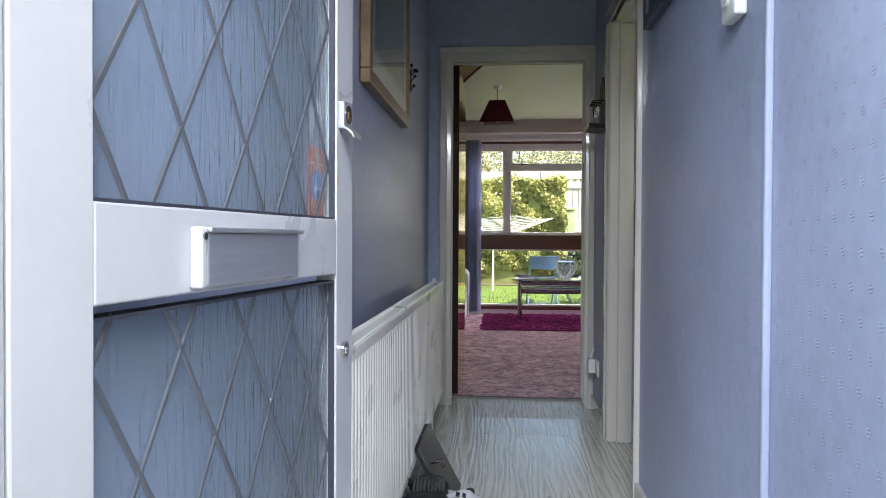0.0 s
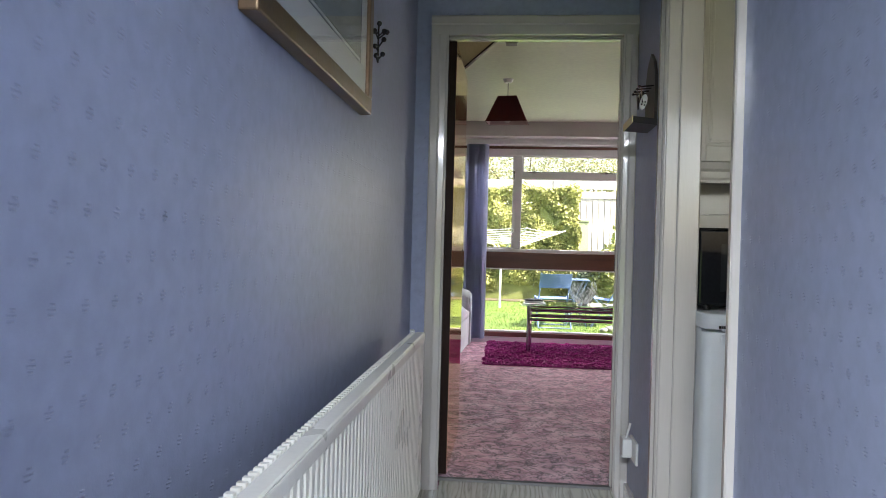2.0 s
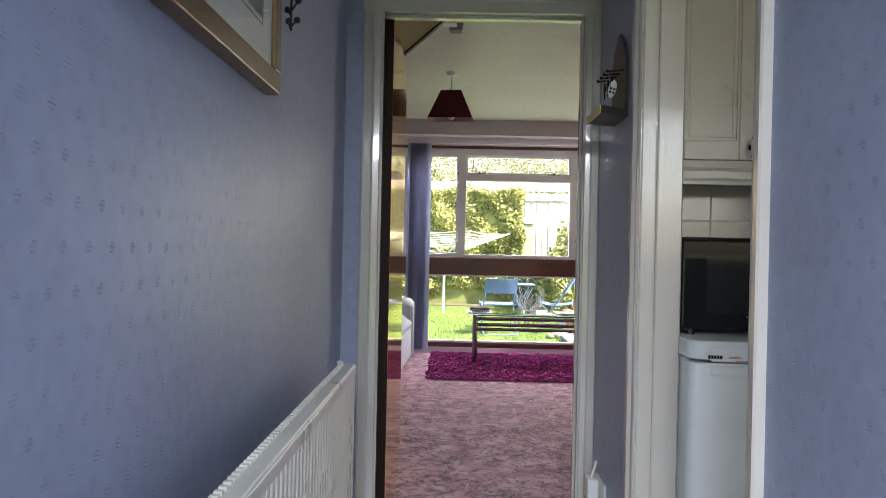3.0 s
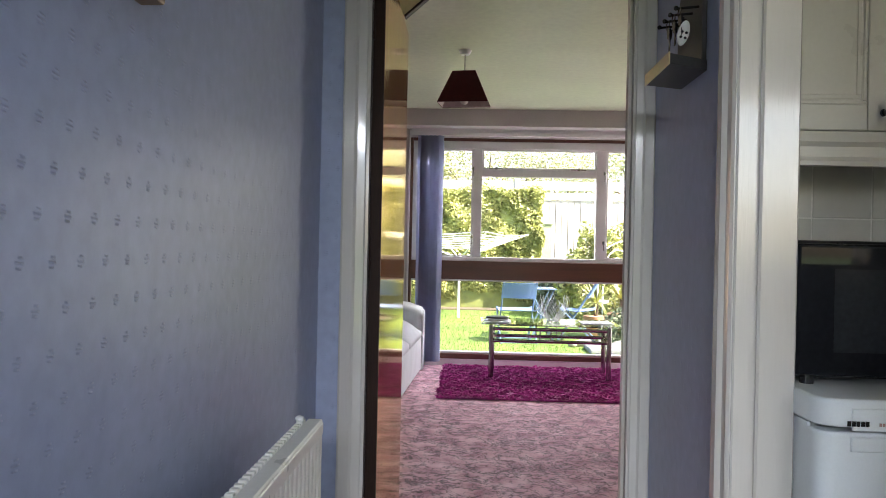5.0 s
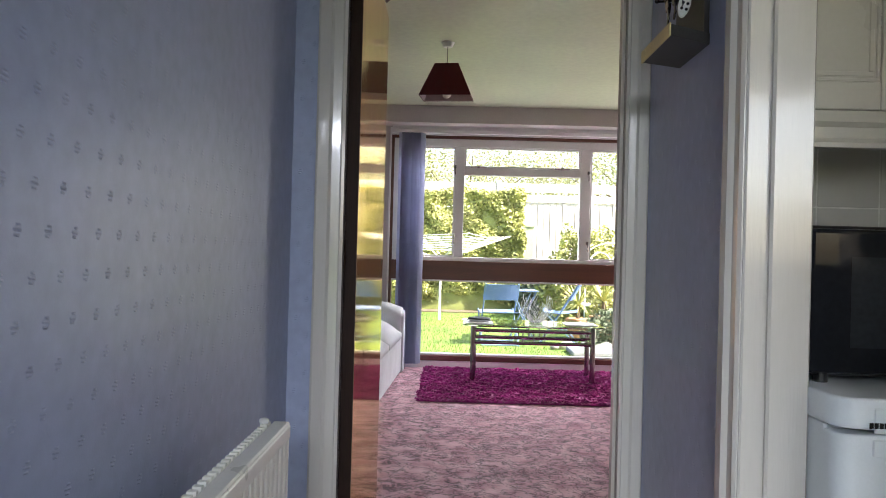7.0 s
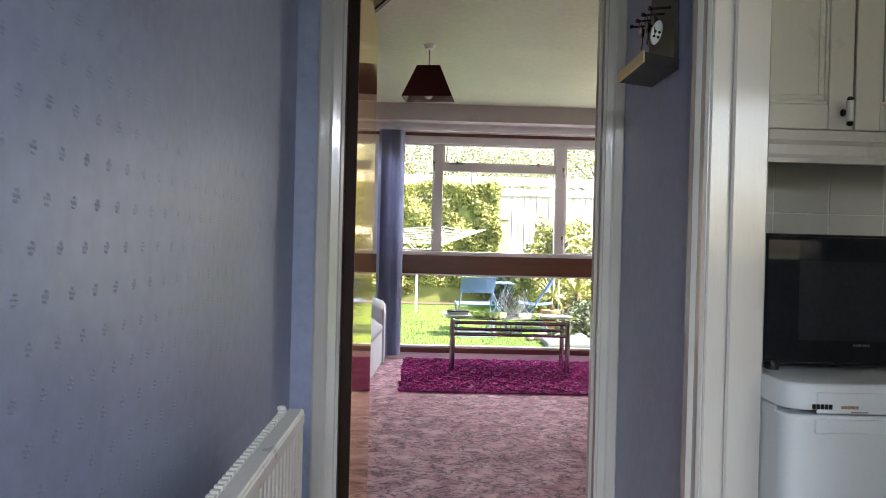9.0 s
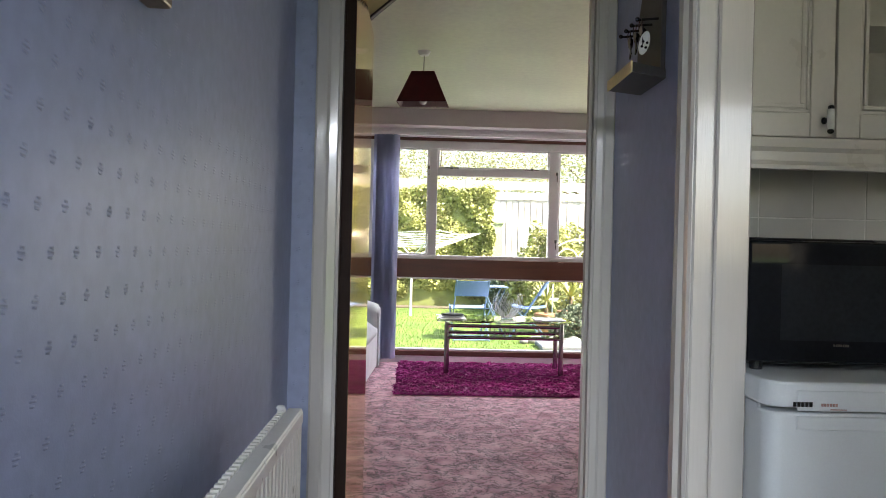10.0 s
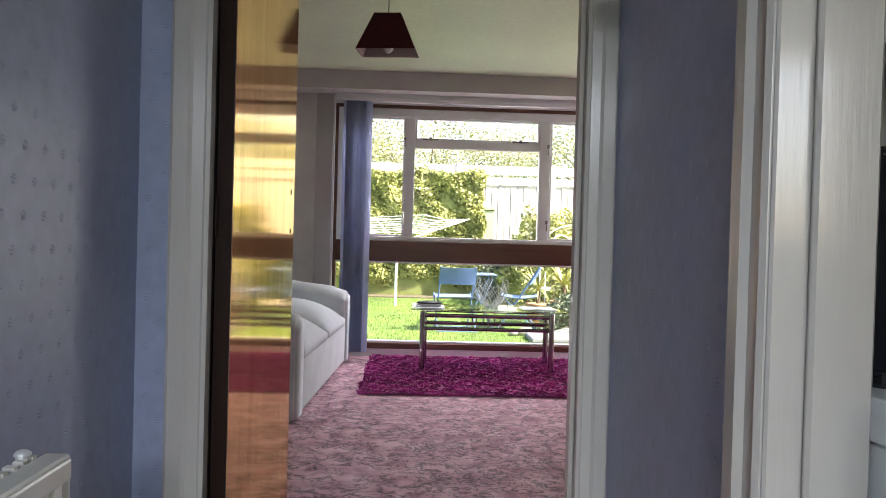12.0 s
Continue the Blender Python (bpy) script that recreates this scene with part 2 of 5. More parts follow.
    "tubeblue": surface("blue_painted_tube", (0.10, 0.15, 0.24), 0.35),
    "whitewire": surface("white_wire", (0.75, 0.75, 0.72), 0.5),
    "greypad": surface("grey_pad", (0.19, 0.195, 0.21), 0.8, bump=0.3),
    "porcelain": surface("white_porcelain", (0.75, 0.74, 0.70), 0.15, var=0.02, bump=0),
}


def lino():
    """Grey-washed wood-grain vinyl: long wavy grain in pale boards."""
    m, n, l, p = principled("woodgrain_vinyl")
    tc, mp, wv, no, st, bn = (n.new("ShaderNode" + k) for k in ("TexCoord", "Mapping", "TexWave", "TexNoise", "TexNoise", "Bump"))
    mp.inputs["Scale"].default_value = (1.0, 0.085, 1.0)
    l.new(tc.outputs["Object"], mp.inputs[0])
    wv.wave_type, wv.bands_direction = "BANDS", "X"
    wv.inputs["Scale"].default_value, wv.inputs["Distortion"].default_value = 13.0, 13.0
    wv.inputs["Detail"].default_value, wv.inputs["Detail Scale"].default_value = 3.0, 1.4
    l.new(mp.outputs[0], wv.inputs[0])
    no.inputs["Scale"].default_value = 120
    l.new(mp.outputs[0], no.inputs[0])
    st.inputs["Scale"].default_value = 2.0
    l.new(tc.outputs["Object"], st.inputs[0])
    a = n.new("ShaderNodeMath")
    a.operation = "MULTIPLY_ADD"
    a.inputs[1].default_value = 0.35
    l.new(no.outputs[0], a.inputs[0])
    l.new(wv.outputs[1], a.inputs[2])
    r = ramp(n, [(0.05, (0.25, 0.245, 0.205)), (0.22, (0.42, 0.415, 0.36)), (0.6, (0.49, 0.485, 0.425)), (1.0, (0.54, 0.53, 0.47))])
    l.new(a.outputs[0], r.inputs[0])
    l.new(r.outputs[0], p.inputs["Base Color"])
    rr = n.new("ShaderNodeMapRange")
    rr.inputs[3].default_value, rr.inputs[4].default_value = 0.13, 0.24
    p.inputs["Specular IOR Level"].default_value = 0.75
    l.new(a.outputs[0], rr.inputs[0])
    l.new(rr.outputs[0], p.inputs["Roughness"])
    bn.inputs["Strength"].default_value, bn.inputs["Distance"].default_value = 0.25, 0.002
    l.new(a.outputs[0], bn.inputs["Height"])
    l.new(bn.outputs[0], p.inputs["Normal"])
    return m


def carpet():
    """Rose-pink sculpted carpet, mottled with darker veins."""
    m, n, l, p = principled("rose_carpet")
    tc, warp, big, vein, pile, bn = (n.new("ShaderNode" + k) for k in ("TexCoord", "TexNoise", "TexNoise", "TexNoise", "TexNoise", "Bump"))
    add = n.new("ShaderNodeMixRGB")
    add.blend_type = "LINEAR_LIGHT"
    add.inputs[0].default_value = 0.11
    l.new(tc.outputs["Object"], warp.inputs[0])
    warp.inputs["Scale"].default_value, warp.inputs["Detail"].default_value = 7, 4
    l.new(tc.outputs["Object"], add.inputs[1])
    l.new(warp.outputs["Color"], add.inputs[2])
    vein.inputs["Scale"].default_value, vein.inputs["Detail"].default_value = 8.5, 4.0
    vein.inputs["Distortion"].default_value = 0.5
    l.new(add.outputs[0], vein.inputs[0])
    off, crease = n.new("ShaderNodeMath"), n.new("ShaderNodeMath")
    off.operation, crease.operation = "SUBTRACT", "ABSOLUTE"
    off.inputs[1].default_value = 0.5
    l.new(vein.outputs[0], off.inputs[0])
    l.new(off.outputs[0], crease.inputs[0])
    big.inputs["Scale"].default_value, big.inputs["Detail"].default_value = 8, 8
    l.new(tc.outputs["Object"], big.inputs[0])
    pile.inputs["Scale"].default_value, pile.inputs["Detail"].default_value = 170, 3
    l.new(tc.outputs["Object"], pile.inputs[0])
    r1 = ramp(n, [(0.32, (0.41, 0.15, 0.205)), (0.46, (0.63, 0.31, 0.385)), (0.68, (0.82, 0.53, 0.60))])
    l.new(big.outputs[0], r1.inputs[0])
    r2 = ramp(n, [(0.0, (0.10, 0.06, 0.07)), (0.010, (0.36, 0.30, 0.32)), (0.026, (0.80, 0.76, 0.77)), (0.09, (1, 1, 1))])
    l.new(crease.outputs[0], r2.inputs[0])
    curl, off2, crease2 = n.new("ShaderNodeTexNoise"), n.new("ShaderNodeMath"), n.new("ShaderNodeMath")
    curl.inputs["Scale"].default_value, curl.inputs["Detail"].default_value = 17.0, 2.0
    curl.inputs["Distortion"].default_value = 0.9
    l.new(add.outputs[0], curl.inputs[0])
    off2.operation, crease2.operation = "SUBTRACT", "ABSOLUTE"
    off2.inputs[1].default_value = 0.56
    l.new(curl.outputs[0], off2.inputs[0])
    l.new(off2.outputs[0], crease2.inputs[0])
    r3 = ramp(n, [(0.0, (0.20, 0.12, 0.14)), (0.018, (0.50, 0.40, 0.43)), (0.04, (1, 1, 1))])
    l.new(crease2.outputs[0], r3.inputs[0])
    curls = n.new("ShaderNodeMixRGB")
    curls.blend_type = "MULTIPLY"
    curls.inputs[0].default_value = 0.95
    l.new(r1.outputs[0], curls.inputs[1])
    l.new(r3.outputs[0], curls.inputs[2])
    mul = n.new("ShaderNodeMixRGB")
    mul.blend_type = "MULTIPLY"
    mul.inputs[0].default_value = 0.9
    l.new(curls.outputs[0], mul.inputs[1])
    l.new(r2.outputs[0], mul.inputs[2])
    l.new(mul.outputs[0], p.inputs["Base Color"])
    h = n.new("ShaderNodeMath")
    h.operation = "MULTIPLY_ADD"
    h.inputs[1].default_value = 0.5
    l.new(pile.outputs[0], h.inputs[0])
    l.new(big.outputs[0], h.inputs[2])
    bn.inputs["Strength"].default_value, bn.inputs["Distance"].default_value = 0.9, 0.012
    l.new(h.outputs[0], bn.inputs["Height"])
    l.new(bn.outputs[0], p.inputs["Normal"])
    p.inputs["Roughness"].default_value = 0.95
    p.inputs["Sheen Weight"].default_value = 0.3
    return m


M["wood"].node_tree.nodes["Principled BSDF"].inputs["Specular Tint"].default_value = (1.0, 0.90, 0.60, 1)
M["lino"], M["carpet"] = lino(), carpet()
M["lawn"] = surface("lawn", (0.085, 0.150, 0.02), 0.8, var=0.25, scale=1.2, fine=40, bump=0.5, col2=(0.135, 0.205, 0.03))
M["blade"] = surface("grass_blade", (0.09, 0.155, 0.02), 0.6, var=0.3, scale=1.5, fine=30, bump=0, col2=(0.145, 0.215, 0.03))

# ---- building tools ----


def box(bm, x0, x1, y0, y1, z0, z1, bevel=0.0, seg=1, m=None):
    made = bmesh.ops.create_cube(bm, size=1.0)["verts"]
    bmesh.ops.transform(bm, verts=made, matrix=Matrix.Translation(((x0 + x1) / 2, (y0 + y1) / 2, (z0 + z1) / 2)) @ Matrix.Diagonal((x1 - x0, y1 - y0, z1 - z0, 1)))
    if bevel:
        edges = list({e for v in made for e in v.link_edges})
        made = list({v for f in bmesh.ops.bevel(bm, geom=edges, offset=bevel, segments=seg, profile=0.5, affect="EDGES")["faces"] for v in f.verts} | {v for v in made if v.is_valid})
    if m is not None:
        bmesh.ops.transform(bm, verts=made, matrix=m)
    return made


def tube(bm, a, b, r, r2=None, sides=10):
    a, b = Vector(a), Vector(b)
    d = b - a
    made = bmesh.ops.create_cone(bm, cap_ends=True, segments=sides, radius1=r, radius2=r if r2 is None else r2, depth=d.length)["verts"]
    bmesh.ops.transform(bm, verts=made, matrix=Matrix.Translation((a + b) / 2) @ d.to_track_quat("Z", "Y").to_matrix().to_4x4())
    return made


def ball(bm, c, r, scale=(1, 1, 1), u=14, v=9):
    made = bmesh.ops.create_uvsphere(bm, u_segments=u, v_segments=v, radius=r)["verts"]
    bmesh.ops.transform(bm, verts=made, matrix=Matrix.Translation(c) @ Matrix.Diagonal((*scale, 1)))
    return made


def prism(bm, pts, axis, lo, hi):
    """A flat outline (pairs in the other two axes) drawn out along one axis."""
    def at(p, w):
        q = list(p)
        q.insert(axis, w)
        return q
    a = [bm.verts.new(at(p, lo)) for p in pts]
    b = [bm.verts.new(at(p, hi)) for p in pts]
    k = len(pts)
    bm.faces.new(a)
    bm.faces.new(b[::-1])
    for i in range(k):
        bm.faces.new((a[i], b[i], b[(i + 1) % k], a[(i + 1) % k]))
    bmesh.ops.recalc_face_normals(bm, faces=bm.faces[:])


def mesh(name, bm, material, smooth=False):
    me = bpy.data.meshes.new(name)
    bm.to_mesh(me)
    bm.free()
    me.materials.append(M[material])
    if smooth:
        for f in me.polygons:
            f.use_smooth = True
    return me


def thing(name, at, label, category, group=""):
    o = new(name)
    o.empty_display_size = 0.1
    o.matrix_basis = Matrix.Translation(at)
    return tagged(o, label, category, group)


def part(name, bm, material, parent, label="", smooth=False):
    o = new(name, mesh(name, bm, material, smooth))
    o.parent = parent
    if parent.type == "EMPTY":
        o.matrix_parent_inverse = parent.matrix_basis.inverted()
    return tagged(o, label)


def piece(name, me, parent, at):
    o = new(name, me)
    o.parent = parent
    if parent.type == "EMPTY":
        o.matrix_parent_inverse = parent.matrix_basis.inverted()
    o.location = at
    return o


def structure(name, bm, material, label, category):
    return tagged(new(name, mesh(name, bm, material)), label, category, kind="structure")


def slab(name, dims, material, label, category):
    bm = bmesh.new()
    for d in dims:
        box(bm, *d)
    return structure(name, bm, material, label, category)


def fill(me_name, verts, faces, material):
    me = bpy.data.meshes.new(me_name)
    me.from_pydata(verts, [], faces)
    me.materials.append(M[material])
    return me


def leaf_mesh(name, centres, size, material, rng, up=0.4, long=1.6):
    """Small folded leaves, each turned its own way, round the given centres."""
    n = len(centres)
    d = rng.normal(size=(n, 3))
    d[:, 2] = d[:, 2] * 0.6 + up
    d /= np.linalg.norm(d, axis=1)[:, None]
    s = np.cross(d, rng.normal(size=(n, 3)))
    s /= np.linalg.norm(s, axis=1)[:, None]
    k = size * rng.uniform(0.6, 1.3, size=(n, 1))
    c = np.asarray(centres)
    nrm = np.cross(d, s)
    v = np.stack([c - d * k * long / 2, c + s * k / 2 + nrm * k * 0.15, c + d * k * long / 2, c - s * k / 2 + nrm * k * 0.15], axis=1).reshape(-1, 3)
    i = np.arange(n) * 4
    f = np.stack([i, i + 1, i + 2, i + 3], axis=1)
    return fill(name, v.tolist(), f.tolist(), material)


rng = np.random.default_rng(7)

# ---- the plan ----
XL, XR = -0.302, 0.667          # hall side walls
YD = 4.315                      # hall end wall, hall face
YL = 4.42                       # the same wall, living-room face
YW = 8.90                       # window wall, room face
CEIL = 2.345
XRN = 0.637                     # the partition on the near side of the kitchen doorway
FL = -0.042                     # hall and kitchen floor, a little below the living-room carpet
KX0, KY1 = 0.765, 4.105         # kitchen side of the partition, kitchen back wall
K0, K1 = 2.80, 3.612           # kitchen doorway
LX0, LX1 = -1.25, 3.45          # living-room side walls

slab("floor_hall", [(-0.6, 0.76, 0.42, 4.32, -0.15, FL)], "lino", "grey woodgrain vinyl floor of the hall", "floor")
slab("floor_kitchen", [(0.76, 3.3, 0.42, 4.2, -0.15, FL - 0.001)], "lino", "grey woodgrain vinyl kitchen floor", "floor")
slab("wall_hall_west", [(XL - 0.12, XL, 0.64, YD, -0.1, CEIL)], "paper_y", "blue embossed wallpaper on the hall wall", "wall")
slab("wall_hall_east", [(XRN, KX0 - 0.012, 0.64, K0 - 0.02, -0.1, CEIL), (XR, KX0 - 0.012, K1 + 0.02, YD, -0.1, CEIL), (XR, KX0 - 0.012, K0 - 0.02, K1 + 0.02, 2.005, CEIL)], "paper_y", "blue embossed wallpaper on the hall partition", "wall")
slab("wall_hall_north", [(XL - 0.12, -0.176, YD, YL, -0.1, CEIL), (0.625, KX0, YD, YL, -0.1, CEIL), (-0.176, 0.625, YD, YL, 1.995, CEIL)], "paper_x", "blue wallpapered end wall of the hall", "wall")
slab("wall_living_south", [(LX0 - 0.1, XL - 0.12, YD, YL, 0, CEIL), (KX0, LX1 + 0.1, KY1, YL, 0, CEIL)], "lining_paper", "plain grey papered living room wall", "wall")
slab("wall_living_west", [(LX0 - 0.1, LX0, YL, YW + 0.25, 0, CEIL)], "lining_paper", "plain grey papered living room wall", "wall")
slab("wall_living_east", [(LX1, LX1 + 0.1, YL, YW + 0.25, 0, CEIL)], "lining_paper", "plain grey papered living room wall", "wall")
slab("wall_living_north", [(LX0, -0.445, YW, YW + 0.25, 0, CEIL), (2.05, 2.2, YW, YW + 0.25, 0, CEIL), (3.3, LX1, YW, YW + 0.25, 0, CEIL), (2.2, 3.3, YW, YW + 0.25, 2.15, CEIL), (2.2, 3.3, YW, YW + 0.25, -0.1, 0.1), (-0.445, 2.05, YW, YW + 0.25, 2.19, CEIL), (-0.445, 2.05, YW + 0.01, YW + 0.25, -0.1, 0.07)], "lining_paper", "grey papered wall round the garden window", "wall")
slab("wall_kitchen_partition", [(KX0 - 0.012, KX0, 0.64, K0 - 0.02, -0.1, CEIL), (KX0 - 0.012, KX0, K1 + 0.02, KY1, -0.1, CEIL), (KX0 - 0.012, KX0, K0 - 0.02, K1 + 0.02, 2.005, CEIL)], "kitchen_paint", "pale painted kitchen side of the partition", "wall")
slab("wall_kitchen_east", [(3.2, 3.3, 0.64, KY1, -0.1, CEIL)], "kitchen_paint", "pale painted kitchen wall", "wall")
slab("wall_front", [(-4, -0.42, 0.40, 0.64, -0.2, 2.6), (0.70, 1.25, 0.40, 0.64, -0.2, 2.6), (2.55, 6, 0.40, 0.64, -0.2, 2.6), (-0.42, 0.70, 0.40, 0.64, 2.12, 2.6), (1.25, 2.55, 0.40, 0.64, -0.2, 1.05), (1.25, 2.55, 0.40, 0.64, 2.05, 2.6)], "render", "pale rendered front wall of the house", "wall")
# unseen wall, added to stop direct sun entering the front doorway
slab("wall_sun_block", [(0.80, 0.95, -3.2, 0.40, -0.2, 2.6)], "render", "added rendered wall out of view that keeps sun off the doorway", "wall")
slab("ceiling_hall", [(XL - 0.12, KX0, 0.64, YD, CEIL, CEIL + 0.12)], "ceil", "white papered hall ceiling", "ceiling")
slab("ceiling_kitchen", [(KX0, 3.3, 0.64, KY1, CEIL, CEIL + 0.12)], "kitchen_paint", "white kitchen ceiling", "ceiling")
slab("ceiling_living", [(LX0 - 0.1, LX1 + 0.1, YD, YW + 0.25, CEIL + 0.001, CEIL + 0.12)], "ceil_silk", "textured living room ceiling, green lawn light put into its paint", "ceiling")
slab("roof", [(-4, 6, 0.2, 9.3, 2.62, 2.75)], "paving", "flat grey roof over the house", "roof")
slab("wall_outer_side", [(-4, -3.85, 0.64, 9.15, -0.2, 2.6), (5.85, 6, 0.64, 9.15, -0.2, 2.6)], "render", "rendered side wall of the house", "wall")
slab("wall_garden_side", [(-3.85, LX0 - 0.1, 8.95, 9.15, -0.2, 2.6), (LX1 + 0.1, 5.85, 8.95, 9.15, -0.2, 2.6), (LX0 - 0.1, LX1 + 0.1, 9.15, 9.17, 2.25, 2.62)], "render", "rendered garden side of the house", "wall")
slab("lintel", [(LX0, LX1, 8.63, YW, 2.195, CEIL)], "grey_wall", "grey boxed lintel above the garden window", "lintel")

# living room carpet, slightly uneven
gx, gy = 90, 105
cx, cy = np.meshgrid(np.linspace(LX0, LX1, gx), np.linspace(4.345, YW, gy))
cz = 0.008 + 0.0025 * np.sin(cx * 31) * np.cos(cy * 27) + rng.normal(0, 0.0012, cx.shape)
cv = np.stack([cx.ravel(), cy.ravel(), cz.ravel()], 1)
keep = [(i, j) for j in range(gy - 1) for i in range(gx - 1)]
cf = [(j * gx + i, j * gx + i + 1, (j + 1) * gx + i + 1, (j + 1) * gx + i) for i, j in keep if not (cy[j, i] < YL - 0.02 and not (-0.17 < cx[j, i] < 0.58))]
slab("floor_living", [(LX0 - 0.1, LX1 + 0.1, 4.36, YW + 0.02, -0.15, 0.0)], "carpet", "underfloor of the living room", "floor")
carpet_ob = new("carpet", fill("carpet", cv.tolist(), cf, "carpet"))
for poly in carpet_ob.data.polygons:
    poly.use_smooth = True
tagged(carpet_ob, "mottled rose pink sculpted carpet over the living room floor", "carpet", kind="structure")
bm = bmesh.new()
prism(bm, [(3.70, FL - 0.001), (3.70, FL + 0.0003), (4.0, FL + 0.008), (4.318, -0.007), (4.35, -0.007), (4.35, FL - 0.001)], 0, -0.15, 0.608)
structure("floor_ramp", bm, "lino", "vinyl dressed up to the living room doorway", "floor")
slab("threshold", [(-0.157, 0.602, 4.330, 4.354, -0.007, 0.004)], "ashy", "grey strip between vinyl and carpet", "threshold")

# skirting boards
slab("baseboard_hall", [(XL, XL + 0.016, 0.66, YD, FL, 0.05), (XR - 0.016, XR, 3.70, YD, FL, 0.04), (XRN - 0.016, XRN, 0.66, 2.755, FL, 0.05), (XL + 0.016, -0.245, YD - 0.016, YD, FL, 0.05)], "gloss", "cream gloss skirting board in the hall", "baseboard")
slab("baseboard_living", [(LX0, LX0 + 0.016, YL, YW, 0, 0.09), (LX0 + 0.016, 2.05, YW - 0.016, YW, 0, 0.072), (LX1 - 0.016, LX1, YL, YW, 0, 0.09)], "upvc", "white skirting board in the living room", "baseboard")


# ---- doorways ----


def moulding(bm, axis, lo, hi, inner, outer, face, out):
    """An architrave length: two steps and a bead, lying on a wall face and standing out by `out` (signed). axis 0: its width runs in x, its depth in y."""
    w = outer - inner
    prof = [(0, 0), (0, 0.6), (0.10, 0.75), (0.16, 0.62), (0.45, 0.72), (0.55, 1.0), (0.92, 1.0), (1.0, 0.8), (1.0, 0)]
    pts = []
    for a, b in prof:
        u, d = inner + w * a, face + out * b
        pts.append((u, d) if axis == 0 else (d, u))
    prism(bm, pts, 2, lo, hi)


def door_frame(name, label):
    return tagged(thing(name, (0, 0, 0), label, "door frame"), kind="structure")


f1 = door_frame("door_frame_1", "cream gloss painted architrave and lining of the living room doorway")
bm = bmesh.new()
moulding(bm, 0, FL, 1.978, -0.157, -0.236, YD, -0.02)
part("architrave", bm, "gloss", f1)
bm = bmesh.new()
moulding(bm, 0, FL, 1.978, 0.603, 0.6665, YD, -0.02)
part("architrave", bm, "gloss", f1)
bm = bmesh.new()
prism(bm, [(YD, 1.978), (YD - 0.012, 1.978), (YD - 0.014, 2.02), (YD - 0.02, 2.026), (YD - 0.02, 2.056), (YD - 0.016, 2.062), (YD, 2.062)], 0, -0.236, 0.6665)
part("architrave", bm, "gloss", f1)
bm = bmesh.new()
box(bm, -0.176, -0.157, YD - 0.005, YD + 0.022, FL, 1.98, 0.002)
box(bm, 0.608, 0.624, YD - 0.005, YL, FL, 1.98, 0.002)
box(bm, -0.176, 0.624, YD - 0.005, YL, 1.98, 1.996, 0.002)
part("lining", bm, "gloss", f1)
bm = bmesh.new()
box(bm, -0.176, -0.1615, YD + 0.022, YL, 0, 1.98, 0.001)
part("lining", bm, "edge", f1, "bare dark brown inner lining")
bm = bmesh.new()
box(bm, 0.597, 0.608, YD + 0.03, YD + 0.062, 0, 1.968, 0.002)
box(bm, -0.157, 0.608, YD + 0.03, YD + 0.062, 1.968, 1.98, 0.002)
part("door_stop", bm, "gloss", f1)

f2 = door_frame("door_frame_2", "cream gloss painted architrave and lining of the kitchen doorway")
for lo, hi, xf, out in ((K0 - 0.003, 2.755, XRN, -0.02), (K1 + 0.006, 3.686, XR, -0.034)):
    bm = bmesh.new()
    moulding(bm, 1, FL, 1.99, lo, hi, xf, out)
    part("architrave", bm, "gloss", f2)
bm = bmesh.new()
prism(bm, [(XR, 1.99), (XR - 0.026, 1.99), (XR - 0.028, 2.03), (XR - 0.034, 2.04), (XR - 0.034, 2.066), (XR, 2.072)], 1, 2.755, 3.686)
part("architrave", bm, "gloss", f2)
bm = bmesh.new()
box(bm, XR - 0.018, KX0 + 0.002, K1, K1 + 0.02, FL, 1.99, 0.003)
box(bm, XRN - 0.012, KX0 + 0.002, K0 - 0.02, K0, FL, 1.99, 0.003)
box(bm, XR - 0.018, KX0 + 0.002, K0 - 0.02, K1 + 0.02, 1.99, 2.006, 0.003)
part("lining", bm, "gloss", f2)
bm = bmesh.new()
box(bm, 0.690, KX0 - 0.002, K1 - 0.012, K1, FL, 1.978, 0.004)
box(bm, 0.690, KX0 - 0.002, K0, K0 + 0.012, FL, 1.978, 0.004)
box(bm, 0.690, KX0 - 0.002, K0, K1, 1.978, 1.99, 0.004)
part("door_stop", bm, "gloss", f2)

# the living room door, standing open at a right angle
d1 = tagged(thing("door_1", (-0.145, 4.366, 0), "glossy dark brown varnished flush door standing open into the living room", "door"), kind="structure")
bm = bmesh.new()
box(bm, -0.160, -0.125, 4.366, 5.125, 0.012, 1.966, 0.002)
part("leaf", bm, "wood", d1)
bm = bmesh.new()
box(bm, -0.159, -0.126, 4.3635, 4.3665, 0.013, 1.966)
part("hinge_edge", bm, "edge", d1, "bare dark hinge edge")
for z in (0.22, 1.0, 1.72):
    bm = bmesh.new()
    box(bm, -0.152, -0.128, 4.362, 4.3635, z, z + 0.09, 0.0005)
    tube(bm, (-0.158, 4.358, z), (-0.158, 4.358, z + 0.09), 0.004)
    part("hinge", bm, "edge", d1, "tarnished dark hinge")
bm = bmesh.new()
box(bm, -0.153, -0.137, 5.125, 5.1265, 1.00, 1.16)
part("lock_plate", bm, "brass", d1, "brass lock plate")
for z in (1.02, 1.14):
    bm = bmesh.new()
    box(bm, -0.1252, -0.1238, 5.06, 5.072, z - 0.008, z + 0.008, 0.0005)
    part("screw_hole", bm, "dark", d1)

